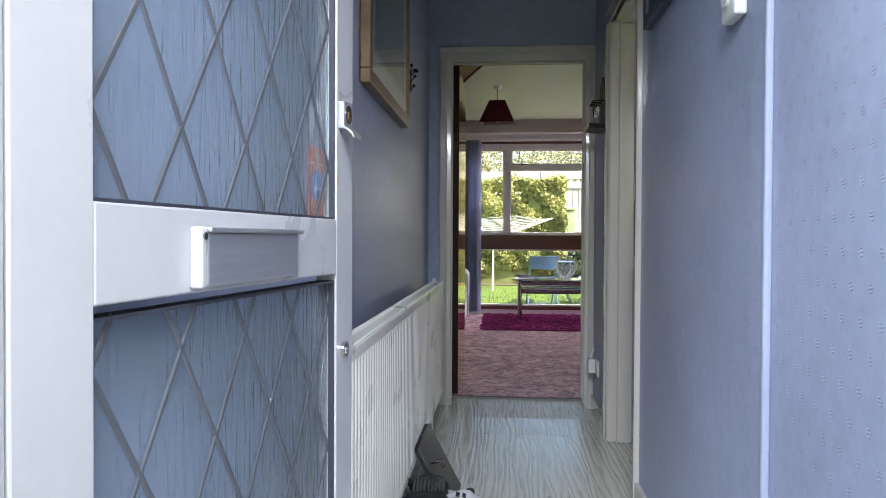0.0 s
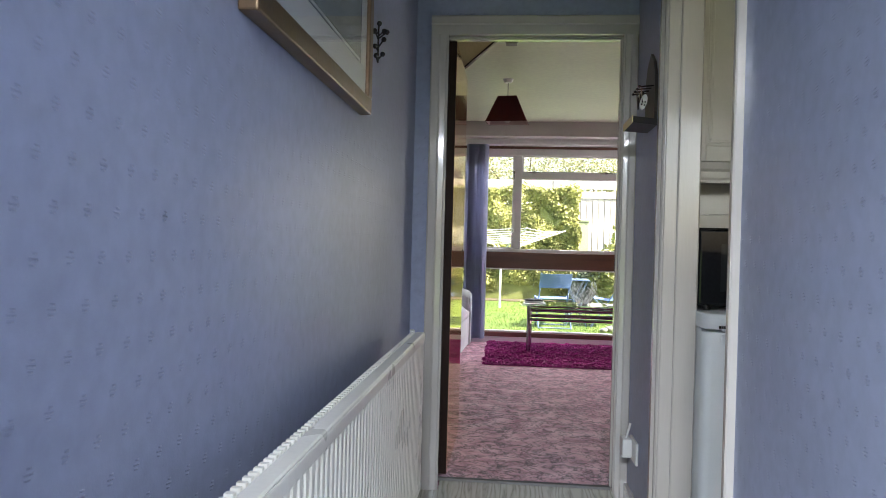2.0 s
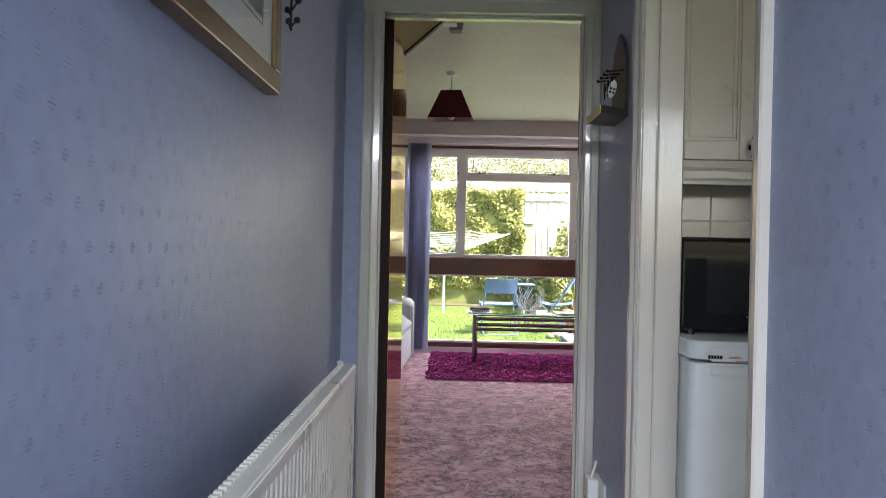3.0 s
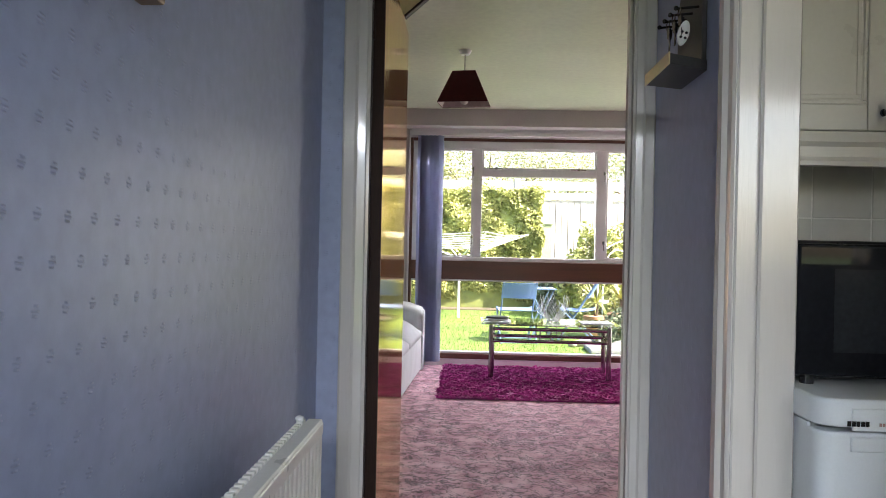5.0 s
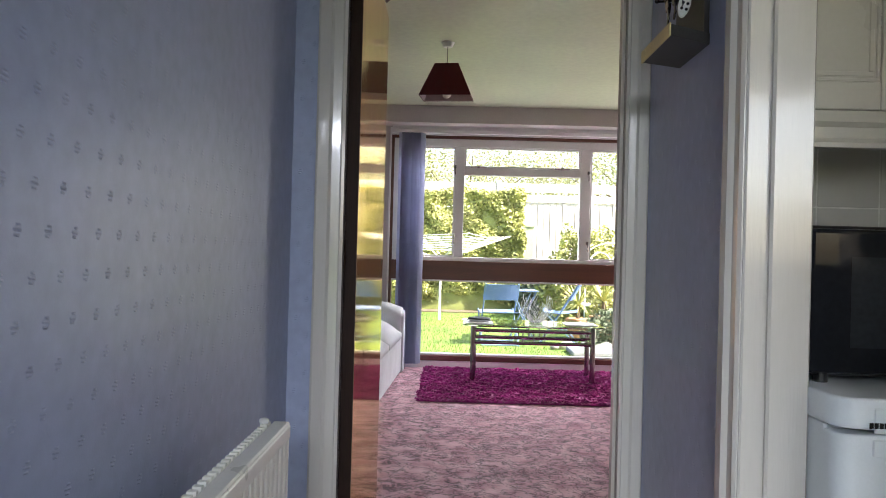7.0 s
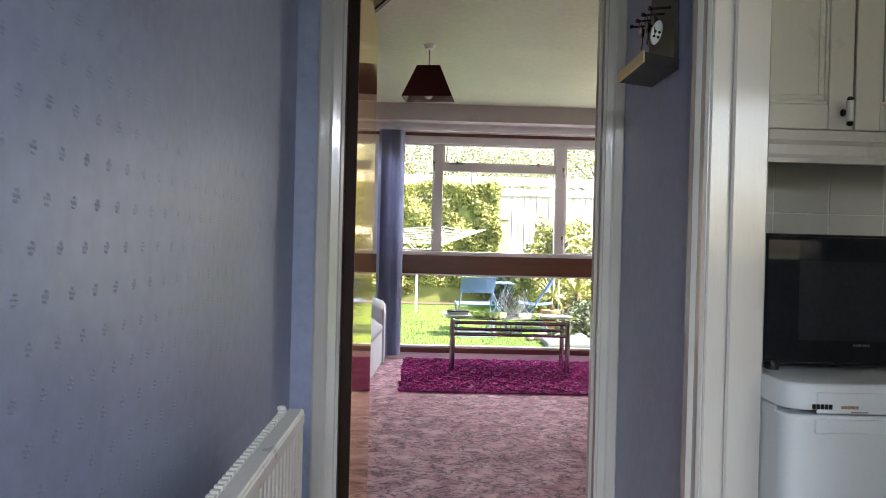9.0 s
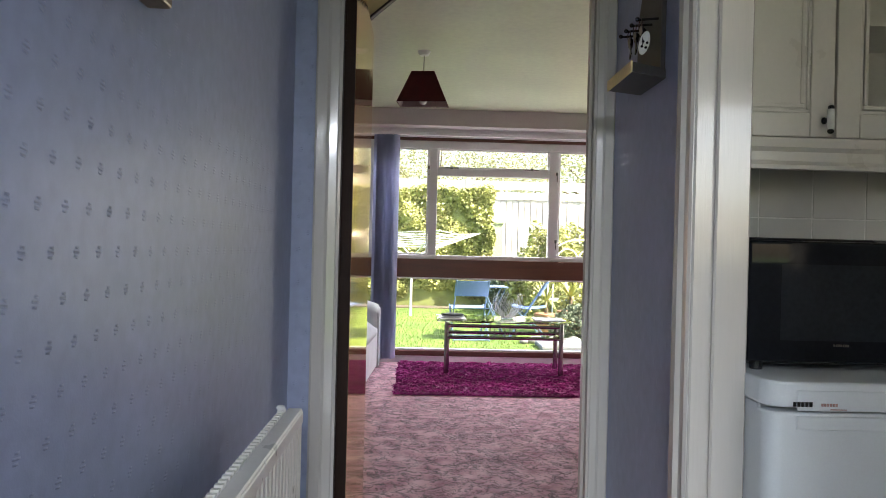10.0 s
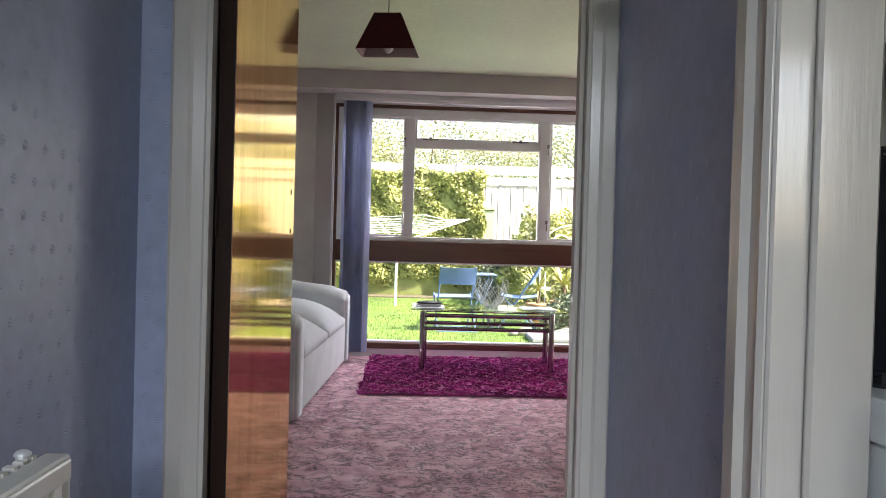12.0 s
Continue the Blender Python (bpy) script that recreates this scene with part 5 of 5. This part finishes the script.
box(bm, 1.10, 1.36, 8.27, 8.52, TZ + 0.001, TZ + 0.005, 0.001)
box(bm, 1.12, 1.33, 8.29, 8.50, TZ + 0.005, TZ + 0.008, 0.001)
part("pages", bm, "mat", pp)

# pendant lamp
pd = thing("pendant_lamp", (0.082, 6.74, 2.0), "dark red square tapered lampshade hanging from the ceiling", "lamp")
LM = Matrix.Translation((0.085, 6.74, 0)) @ Matrix.Rotation(radians(-7), 4, "Z")
bm = bmesh.new()
b0, b1, zz0, zz1 = 0.158, 0.072, 2.006, 2.210
lo = [bm.verts.new(LM @ Vector((sx * b0, sy * b0 * 0.6, zz0))) for sx, sy in ((-1, -1), (1, -1), (1, 1), (-1, 1))]
hi = [bm.verts.new(LM @ Vector((sx * b1, sy * b1 * 0.6, zz1))) for sx, sy in ((-1, -1), (1, -1), (1, 1), (-1, 1))]
for i in range(4):
    bm.faces.new((lo[i], lo[(i + 1) % 4], hi[(i + 1) % 4], hi[i]))
bmesh.ops.solidify(bm, geom=bm.faces[:], thickness=-0.002)
sh = part("shade", bm, "shade", pd, "dark red pleated shade")
bm = bmesh.new()
lo = [bm.verts.new(LM @ Vector((sx * (b0 - 0.004), sy * (b0 * 0.6 - 0.004), zz0 + 0.001))) for sx, sy in ((-1, -1), (1, -1), (1, 1), (-1, 1))]
hi = [bm.verts.new(LM @ Vector((sx * (b1 - 0.004), sy * (b1 * 0.6 - 0.004), zz1 - 0.001))) for sx, sy in ((-1, -1), (1, -1), (1, 1), (-1, 1))]
for i in range(4):
    bm.faces.new((lo[i], lo[(i + 1) % 4], hi[(i + 1) % 4], hi[i]))
bmesh.ops.solidify(bm, geom=bm.faces[:], thickness=0.001)
part("lining", bm, "shade_in", sh, "pale inner lining")
bm = bmesh.new()
ball(bm, (0.085, 6.74, 2.038), 0.03, (1, 1, 1.15), 16, 10)
part("bulb", bm, "porcelain", pd, smooth=True)
bm = bmesh.new()
tube(bm, (0.085, 6.74, 2.065), (0.085, 6.74, 2.14), 0.02)
part("holder", bm, "plastic", pd)
bm = bmesh.new()
tube(bm, (0.085, 6.74, 2.14), (0.085, 6.74, 2.325), 0.003, sides=8)
part("cord", bm, "ashy", pd)
bm = bmesh.new()
tube(bm, (0.085, 6.74, 2.318), (0.085, 6.74, CEIL), 0.028, 0.042, 24)
part("ceiling_rose", bm, "plastic", pd)

sm = thing("ceiling_sensor", (0.075, 5.5, 2.29), "small white box fixed to the ceiling", "sensor")
bm = bmesh.new()
box(bm, 0.035, 0.115, 5.46, 5.54, 2.300, CEIL, 0.004, 2)
part("body", bm, "plastic", sm)

# boxed-in corner below the ceiling, behind the open door
slab_b = bmesh.new()
prism(slab_b, [(-0.147, 2.05), (0.19, CEIL - 0.001), (-0.60, CEIL - 0.001), (-0.60, 2.05)], 1, 5.15, 5.17)
structure("bulkhead", slab_b, "yellowed", "yellowed slanted boarding below the ceiling", "boarding")
slab_b = bmesh.new()
prism(slab_b, [(-0.147, 2.047), (-0.142, 2.040), (0.205, CEIL - 0.001), (0.19, CEIL - 0.001)], 1, 5.14, 5.18)
structure("bulkhead_edge", slab_b, "edge", "dark edge strip of the slanted boarding", "trim")

# ---- outside ----
gm = bmesh.new()
bmesh.ops.create_grid(gm, x_segments=60, y_segments=60, size=1.0)
for v in gm.verts:
    v.co = Vector((v.co.x * 600, v.co.y * 600 + 100, -0.152))
structure("ground", gm, "lawn", "mown lawn and open ground round the house", "ground")
slab("pavement", [(-4, 6, -2.5, 0.42, -0.19, -0.147)], "paving", "grey concrete path before the front door", "path")
slab("front_step", [(-0.5, 0.8, 0.05, 0.44, -0.147, -0.012)], "paving", "grey concrete front step", "step")
slab("patio", [(-1.5, 3.2, 9.17, 9.75, -0.19, -0.145)], "paving", "grey paving strip under the garden window", "paving")

# blades of grass near the window
nb = 26000
bx, by = rng.uniform(-1.6, 3.4, nb), 9.75 + 8.2 * rng.uniform(0, 1, nb) ** 1.5
hb, an = rng.uniform(0.015, 0.045, nb), rng.uniform(0, math.pi, nb)
lean = rng.normal(0, 0.012, (nb, 2))
v = np.stack([
    np.stack([bx - np.cos(an) * 0.004, by - np.sin(an) * 0.004, np.full(nb, -0.153)], 1),
    np.stack([bx + np.cos(an) * 0.004, by + np.sin(an) * 0.004, np.full(nb, -0.153)], 1),
    np.stack([bx + lean[:, 0], by + lean[:, 1], -0.152 + hb], 1)], 1).reshape(-1, 3)
i3 = np.arange(nb) * 3
tagged(new("grass", fill("grass", v.tolist(), np.stack([i3, i3 + 1, i3 + 2], 1).tolist(), "blade")), "short bright green blades of lawn grass", "grass", kind="stuff")

# clipped hedge
hg = thing("hedge", (-1.4, 17.6, -0.15), "tall clipped yellow-green hedge at the end of the lawn", "hedge")
HX0, HX1, HY0, HY1, HZ = -6.0, 1.62, 17.0, 18.0, 2.34
# solid core in darker leaf green; the hedge's inner shade is in this colour
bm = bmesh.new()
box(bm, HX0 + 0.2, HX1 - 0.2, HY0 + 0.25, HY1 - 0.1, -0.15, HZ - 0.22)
part("shaded_core", bm, "leafdark", hg)
nl = 90000
u = rng.uniform(0, 1, nl)
side = rng.uniform(0, 1, nl)
px = rng.uniform(HX0, HX1, nl)
pz = rng.uniform(-0.1, HZ, nl)
bulge = 0.10 * np.sin(px * 3.1 + np.sin(pz * 2.3) * 1.5) * np.cos(pz * 3.7) + 0.05 * np.sin(px * 9.0 + pz * 7.0)
py = HY0 + 0.12 + bulge + np.abs(rng.normal(0, 0.10, nl)) + np.where(pz < 0.25, 0.35 * (0.25 - pz) / 0.35, 0)
top = side < 0.16
pz = np.where(top, HZ - 0.05 + 0.06 * np.sin(px * 5.3) + rng.normal(0, 0.05, nl), pz)
py = np.where(top, rng.uniform(HY0 + 0.1, HY1, nl), py)
end = (side > 0.16) & (side < 0.26)
px = np.where(end, HX1 - np.abs(rng.normal(0, 0.10, nl)) + 0.06 * np.sin(pz * 6), px)
py = np.where(end, rng.uniform(HY0 + 0.1, HY1, nl), py)
keep = (px > -3.2)
lv = new("leaves", leaf_mesh("leaves", np.stack([px, py, pz], 1)[keep], 0.050, "leaf", rng, 0.3))
lv.parent = hg
lv.matrix_parent_inverse = hg.matrix_basis.inverted()
tagged(lv, "small sunlit leaves", kind="stuff")
slab("soil_bed", [(-6.2, 6.5, 16.75, 18.9, -0.2, -0.13)], "soil", "dark soil along the foot of the hedge", "soil")

# board fence
fn = thing("fence", (1.0, 19.1, -0.15), "tall pale close-boarded fence behind the hedge", "fence")
bw_, fz = 0.145, 2.62
bmB = bmesh.new()
box(bmB, -0.066, 0.066, -0.010, 0.010, 0, 2.40, 0.003)
bme = mesh("board", bmB, "fence")
for i in range(74):
    piece("board", bme, fn, (-3.9 + i * bw_, 19.1 + 0.008 * (i % 2), -0.14))
    piece("board", bme, fn, (-3.9 + (i + 0.5) * bw_, 19.19, -0.14))
bmR = bmesh.new()
for z in (0.3, 1.3, 2.1):
    box(bmR, -4, 6.9, 19.12, 19.17, z, z + 0.09)
part("rail", bmR, "fence", fn)
for z0, z1, y in ((2.27, 2.44, 19.06), (2.50, 2.70, 19.05)):
    bmR = bmesh.new()
    box(bmR, -4, 6.9, y, y + 0.03, z0, z1, 0.004)
    part("top_board", bmR, "fence", fn)
for x in (-3.2, -1.0, 1.15, 3.3, 5.5):
    bmR = bmesh.new()
    box(bmR, x, x + 0.11, 19.03, 19.19, -0.15, 2.76, 0.006)
    part("post", bmR, "fence", fn)


def tree(x, y, h, spread, n, seed):
    r = np.random.default_rng(seed)
    t = thing("tree", (x, y, -0.15), "leafy garden tree with sparse autumn-tinted crown beyond the fence", "tree", "trees beyond the fence")
    bm = bmesh.new()
    tube(bm, (x, y, -0.15), (x + 0.1, y, h * 0.45), 0.16, 0.09, 9)
    tips = []
    for k in range(11):
        a = k / 11 * 2 * math.pi + r.uniform(-0.3, 0.3)
        z = h * r.uniform(0.3, 0.5)
        tip = Vector((x + spread * r.uniform(0.5, 1) * math.cos(a), y + spread * 0.8 * r.uniform(0.5, 1) * math.sin(a), h * r.uniform(0.55, 0.98)))
        tube(bm, (x + 0.08, y, z), tip, 0.06, 0.015, 7)
        tips.append(tip)
    part("trunk", bm, "bark", t)
    tips = np.array([tuple(q) for q in tips])
    c = tips[r.integers(0, len(tips), n)] + r.normal(0, 1, (n, 3)) * np.array([spread * 0.30, spread * 0.30, h * 0.085])
    o = new("crown", leaf_mesh("crown", c, 0.066, "treeleaf", r, 0.0))
    o.parent = t
    o.matrix_parent_inverse = t.matrix_basis.inverted()
    tagged(o, "crown of small loose leaves", kind="stuff")


tree(-3.0, 27.0, 6.2, 2.6, 11000, 1)
tree(0.6, 29.0, 5.6, 2.6, 10000, 2)
tree(3.6, 30.0, 4.9, 2.1, 5000, 3)
tree(6.6, 28.0, 6.0, 2.4, 9000, 4)


def bush(name, x, y, rx, h, n, size, material, label, seed):
    r = np.random.default_rng(seed)
    t = thing(name, (x, y, -0.15), label, "bush")
    d = r.normal(size=(n, 3))
    d /= np.linalg.norm(d, axis=1)[:, None]
    d[:, 2] = np.abs(d[:, 2])
    rad_ = 0.55 + 0.45 * r.uniform(0, 1, n) ** 0.4 + 0.16 * np.sin(d[:, 0] * 7 + d[:, 2] * 5) * np.cos(d[:, 1] * 6)
    c = np.array([x, y, -0.12]) + d * rad_[:, None] * np.array([rx, rx * 0.8, h])
    o = new("leaves", leaf_mesh("leaves", c, size, material, r, 0.2))
    o.parent = t
    o.matrix_parent_inverse = t.matrix_basis.inverted()
    tagged(o, kind="stuff")
    bm = bmesh.new()
    for k in range(7):
        a = k * 0.9
        tube(bm, (x, y, -0.15), (x + rx * 0.7 * math.cos(a), y + rx * 0.5 * math.sin(a), h * 0.6), 0.014, 0.005, 5)
    part("stems", bm, "bark", t)


bush("shrub", 2.62, 15.6, 0.85, 1.68, 8000, 0.055, "leaf", "rounded green shrub in the garden bed", 11)
bush("shrub", 4.1, 15.6, 0.95, 1.6, 6000, 0.06, "leaf", "rounded green shrub in the garden bed", 12)
bush("shrub", 1.95, 16.6, 0.5, 0.95, 2600, 0.06, "greyleaf", "loose pale flowering shrub beside the hedge", 13)
bush("low_plant", 2.35, 12.1, 0.42, 0.46, 2600, 0.035, "greyleaf", "mound of grey-green lavender by the lawn", 14)
bush("shrub", 3.1, 13.6, 0.75, 0.95, 3600, 0.055, "leaf", "dense green shrub behind the potted palm", 15)

# pale green bin between hedge and fence
gb = thing("garden_bin", (1.73, 18.35, -0.15), "tall pale green boarded bin at the end of the hedge", "bin")
bm = bmesh.new()
box(bm, 1.56, 1.95, 18.2, 18.6, -0.15, 1.66, 0.01, 2)
part("body", bm, "bin_green", gb)
bm = bmesh.new()
box(bm, 1.535, 1.975, 18.17, 18.62, 1.66, 1.72, 0.012, 2)
part("lid", bm, "bin_green", gb)

# white wrought garden bench
gs = thing("garden_bench", (2.75, 13.95, -0.15), "white wrought metal garden bench with an arched back", "bench")


def seat_arc(name, x, y, r, h, z):
    bm = bmesh.new()
    prev = None
    for k in range(17):
        a = math.pi * k / 16
        c = Vector((x - r * math.cos(a), y, z + h * math.sin(a)))
        if prev:
            tube(bm, prev, c, 0.011, sides=7)
        prev = c
    part(name, bm, "whitewire", gs)


seat_arc("back_arch", 2.75, 14.1, 0.50, 0.42, 0.86)
seat_arc("inner_arch", 2.57, 14.1, 0.18, 0.20, 0.92)
seat_arc("inner_arch", 2.93, 14.1, 0.18, 0.20, 0.92)
for x in (2.25, 3.25):
    for y in (13.65, 14.1):
        bm = bmesh.new()
        tube(bm, (x, y, -0.152), (x, y, 0.92 if y > 14 else 0.55), 0.012, sides=8)
        part("leg", bm, "whitewire", gs)
for y in (13.65, 13.8, 13.95, 14.1):
    bm = bmesh.new()
    tube(bm, (2.25, y, 0.28), (3.25, y, 0.28), 0.013, sides=8)
    part("seat_bar", bm, "whitewire", gs)
bm = bmesh.new()
tube(bm, (2.25, 14.1, 0.90), (3.25, 14.1, 0.90), 0.011, sides=8)
part("back_rail", bm, "whitewire", gs)

# potted cordyline palms
def palm(x, y, s, seed):
    r = np.random.default_rng(seed)
    t = thing("potted_palm", (x, y, -0.15), "spiky green cordyline palm in a terracotta pot", "palm", "potted palms")
    bm = bmesh.new()
    tube(bm, (x, y, -0.15), (x, y, 0.09 * s), 0.12 * s, 0.17 * s, 22)
    tube(bm, (x, y, 0.09 * s), (x, y, 0.14 * s), 0.185 * s, 0.185 * s, 22)
    part("pot", bm, "terracotta", t)
    bm = bmesh.new()
    tube(bm, (x, y, 0.1 * s), (x, y, 0.34 * s), 0.03, 0.025, 8)
    part("stem", bm, "bark", t)
    bm = bmesh.new()
    for k in range(46):
        a = r.uniform(0, 2 * math.pi)
        e = r.uniform(0.15, 1.25)
        L = s * r.uniform(0.38, 0.55)
        prev = None
        for q in range(6):
            w = q / 5
            out = L * w * math.cos(e)
            z = 0.32 * s + L * w * math.sin(e) - 0.16 * s * w * w * (1.2 - e * 0.6)
            wd = 0.014 * (1 - w) * (0.4 + 2.4 * min(w, 0.3)) + 0.001
            c = Vector((x + out * math.cos(a), y + out * math.sin(a), z))
            sx = Vector((-math.sin(a), math.cos(a), 0)) * wd
            now = (bm.verts.new(c - sx), bm.verts.new(c + sx))
            if prev:
                bm.faces.new((prev[0], prev[1], now[1], now[0]))
            prev = now
    part("fronds", bm, "leaf", t)


palm(2.02, 12.9, 1.0, 21)
palm(2.45, 13.2, 1.15, 22)


def garden_chair(x, y, turn):
    t = thing("folding_chair", (x, y, -0.15), "blue folding garden chair with a canvas back on the lawn", "chair", "garden chairs")
    m = Matrix.Translation((x, y, -0.152)) @ Matrix.Rotation(radians(turn), 4, "Z")
    def P(*q):
        return m @ Vector(q)
    for sx in (-0.24, 0.24):
        for a, b in (((sx, -0.22, 0.0), (sx, 0.26, 0.46)), ((sx * 0.9, 0.28, 0.0), (sx * 0.9, -0.24, 0.82))):
            bm = bmesh.new()
            tube(bm, P(*a), P(*b), 0.011, sides=8)
            part("leg", bm, "tubeblue", t)
    for q in ((-0.22, 0.02), (0.28, 0.02), (0.22, 0.43)):
        bm = bmesh.new()
        tube(bm, P(-0.24, *q), P(0.24, *q), 0.009, sides=8)
        part("crossbar", bm, "tubeblue", t)
    bm = bmesh.new()
    for k in range(10):
        u0, u1 = k / 10, (k + 1) / 10
        sag = [0.03 * math.sin(u * math.pi) for u in (u0, u1)]
        y0, y1 = -0.22 + 0.48 * u0, -0.22 + 0.48 * u1
        bm.faces.new([bm.verts.new(P(sx, yy, 0.45 - sg)) for sx, yy, sg in ((-0.235, y0, sag[0]), (0.235, y0, sag[0]), (0.235, y1, sag[1]), (-0.235, y1, sag[1]))])
    bmesh.ops.remove_doubles(bm, verts=bm.verts[:], dist=0.0005)
    bmesh.ops.solidify(bm, geom=bm.faces[:], thickness=0.003)
    part("seat", bm, "chairblue", t)
    bm = bmesh.new()
    for k in range(8):
        u0, u1 = k / 8 * 2 - 1, (k + 1) / 8 * 2 - 1
        f = lambda u: -0.035 * (1 - u * u)
        bm.faces.new([bm.verts.new(P(0.235 * u, yy + f(u), z)) for u, yy, z in ((u0, -0.115, 0.60), (u1, -0.115, 0.60), (u1, -0.235, 0.81), (u0, -0.235, 0.81))])
    bmesh.ops.remove_doubles(bm, verts=bm.verts[:], dist=0.0005)
    bmesh.ops.solidify(bm, geom=bm.faces[:], thickness=0.003)
    part("backrest", bm, "chairblue", t)


garden_chair(0.79, 11.95, 6)
garden_chair(1.69, 12.35, 80)
gt = thing("garden_table", (1.27, 12.5, -0.15), "small blue slatted garden table on the lawn", "table")
for i in range(4):
    bm = bmesh.new()
    box(bm, 0.97 + i * 0.1, 1.055 + i * 0.1, 12.2, 12.8, 0.545, 0.56, 0.002)
    part("slat", bm, "tubeblue", gt)
for a, b in (((1.0, 12.25, -0.152), (1.32, 12.25, 0.545)), ((1.32, 12.25, -0.152), (1.0, 12.25, 0.545)), ((1.0, 12.75, -0.152), (1.32, 12.75, 0.545)), ((1.32, 12.75, -0.152), (1.0, 12.75, 0.545))):
    bm = bmesh.new()
    tube(bm, a, b, 0.010, sides=8)
    part("leg", bm, "tubeblue", gt)

# rotary clothes dryer
ro = thing("rotary_dryer", (-0.05, 15.2, -0.15), "white rotary clothes dryer with slack lines on the lawn", "clothes dryer")
bm = bmesh.new()
tube(bm, (-0.05, 15.2, -0.152), (-0.05, 15.2, 1.0), 0.022, sides=12)
part("pole", bm, "whitewire", ro)
ends = []
for k in range(4):
    a = k * math.pi / 2 + 0.35
    e = Vector((-0.05 + 1.35 * math.cos(a), 15.2 + 1.35 * math.sin(a), 1.38))
    ends.append(e)
    bm = bmesh.new()
    tube(bm, (-0.05, 15.2, 0.92), e, 0.012, sides=8)
    part("arm", bm, "whitewire", ro)
bm = bmesh.new()
hub = Vector((-0.05, 15.2, 0.92))
for lv_ in range(7):
    u = 0.42 + lv_ * 0.095
    for k in range(4):
        a, b = hub.lerp(ends[k], u), hub.lerp(ends[(k + 1) % 4], u)
        mid = (a + b) / 2 - Vector((0, 0, 0.05 * u))
        tube(bm, a, mid, 0.006, sides=5)
        tube(bm, mid, b, 0.006, sides=5)
part("lines", bm, "whitewire", ro, "white washing lines")

# grey lounger pad and stones at the lawn's edge
lo_ = thing("lounger_pad", (1.98, 11.2, -0.15), "grey folded lounger pad lying on the grass", "pad")
bm = bmesh.new()
box(bm, 1.62, 2.35, 10.95, 11.5, -0.15, -0.085, 0.02, 3)
part("pad", bm, "greypad", lo_)
for i in range(9):
    st_ = thing("stone", (1.55 + 0.06 * i, 11.55 + 0.05 * (i % 3), -0.15), "rounded dark garden stone at the lawn's edge", "stone", "edging stones")
    bm = bmesh.new()
    x, y, r_ = 1.5 + 0.085 * i, 11.58 + 0.05 * (i % 3), 0.05 + 0.014 * (i % 3)
    ball(bm, (x, y, -0.15 + r_ * 0.6), r_, (1.2, 1, 0.75), 12, 8)
    for v in bm.verts:
        v.co += (v.co - Vector((x, y, -0.11))) * 0.25 * noise.noise(v.co * 12)
    part("stone_body", bm, "ashy", st_, smooth=True)

# ---- wall tiles of the kitchen ----
tw = structure("tiled_wall", (lambda b: (box(b, KX0, 2.2, KY1 - 0.0108, KY1 - 0.0005, 0.85, 1.374), b)[1])(bmesh.new()), "grout", "white glazed square tiles over the kitchen worktop", "tiles")
tb_ = bmesh.new()
box(tb_, -0.0735, 0.0735, -0.004, 0.002, -0.0735, 0.0735, 0.0018, 2)
tile_mesh = mesh("tile", tb_, "tile")
for j in range(-2, 2):
    for i in range(-2, 9):
        x, z = 1.091 + 0.150 * i, 1.271 + 0.150 * j
        if x < KX0 + 0.02 or z - 0.075 < 0.86:
            continue
        if z + 0.075 > 1.37:
            continue
        piece("tile", tile_mesh, tw, (x, KY1 - 0.008, z))
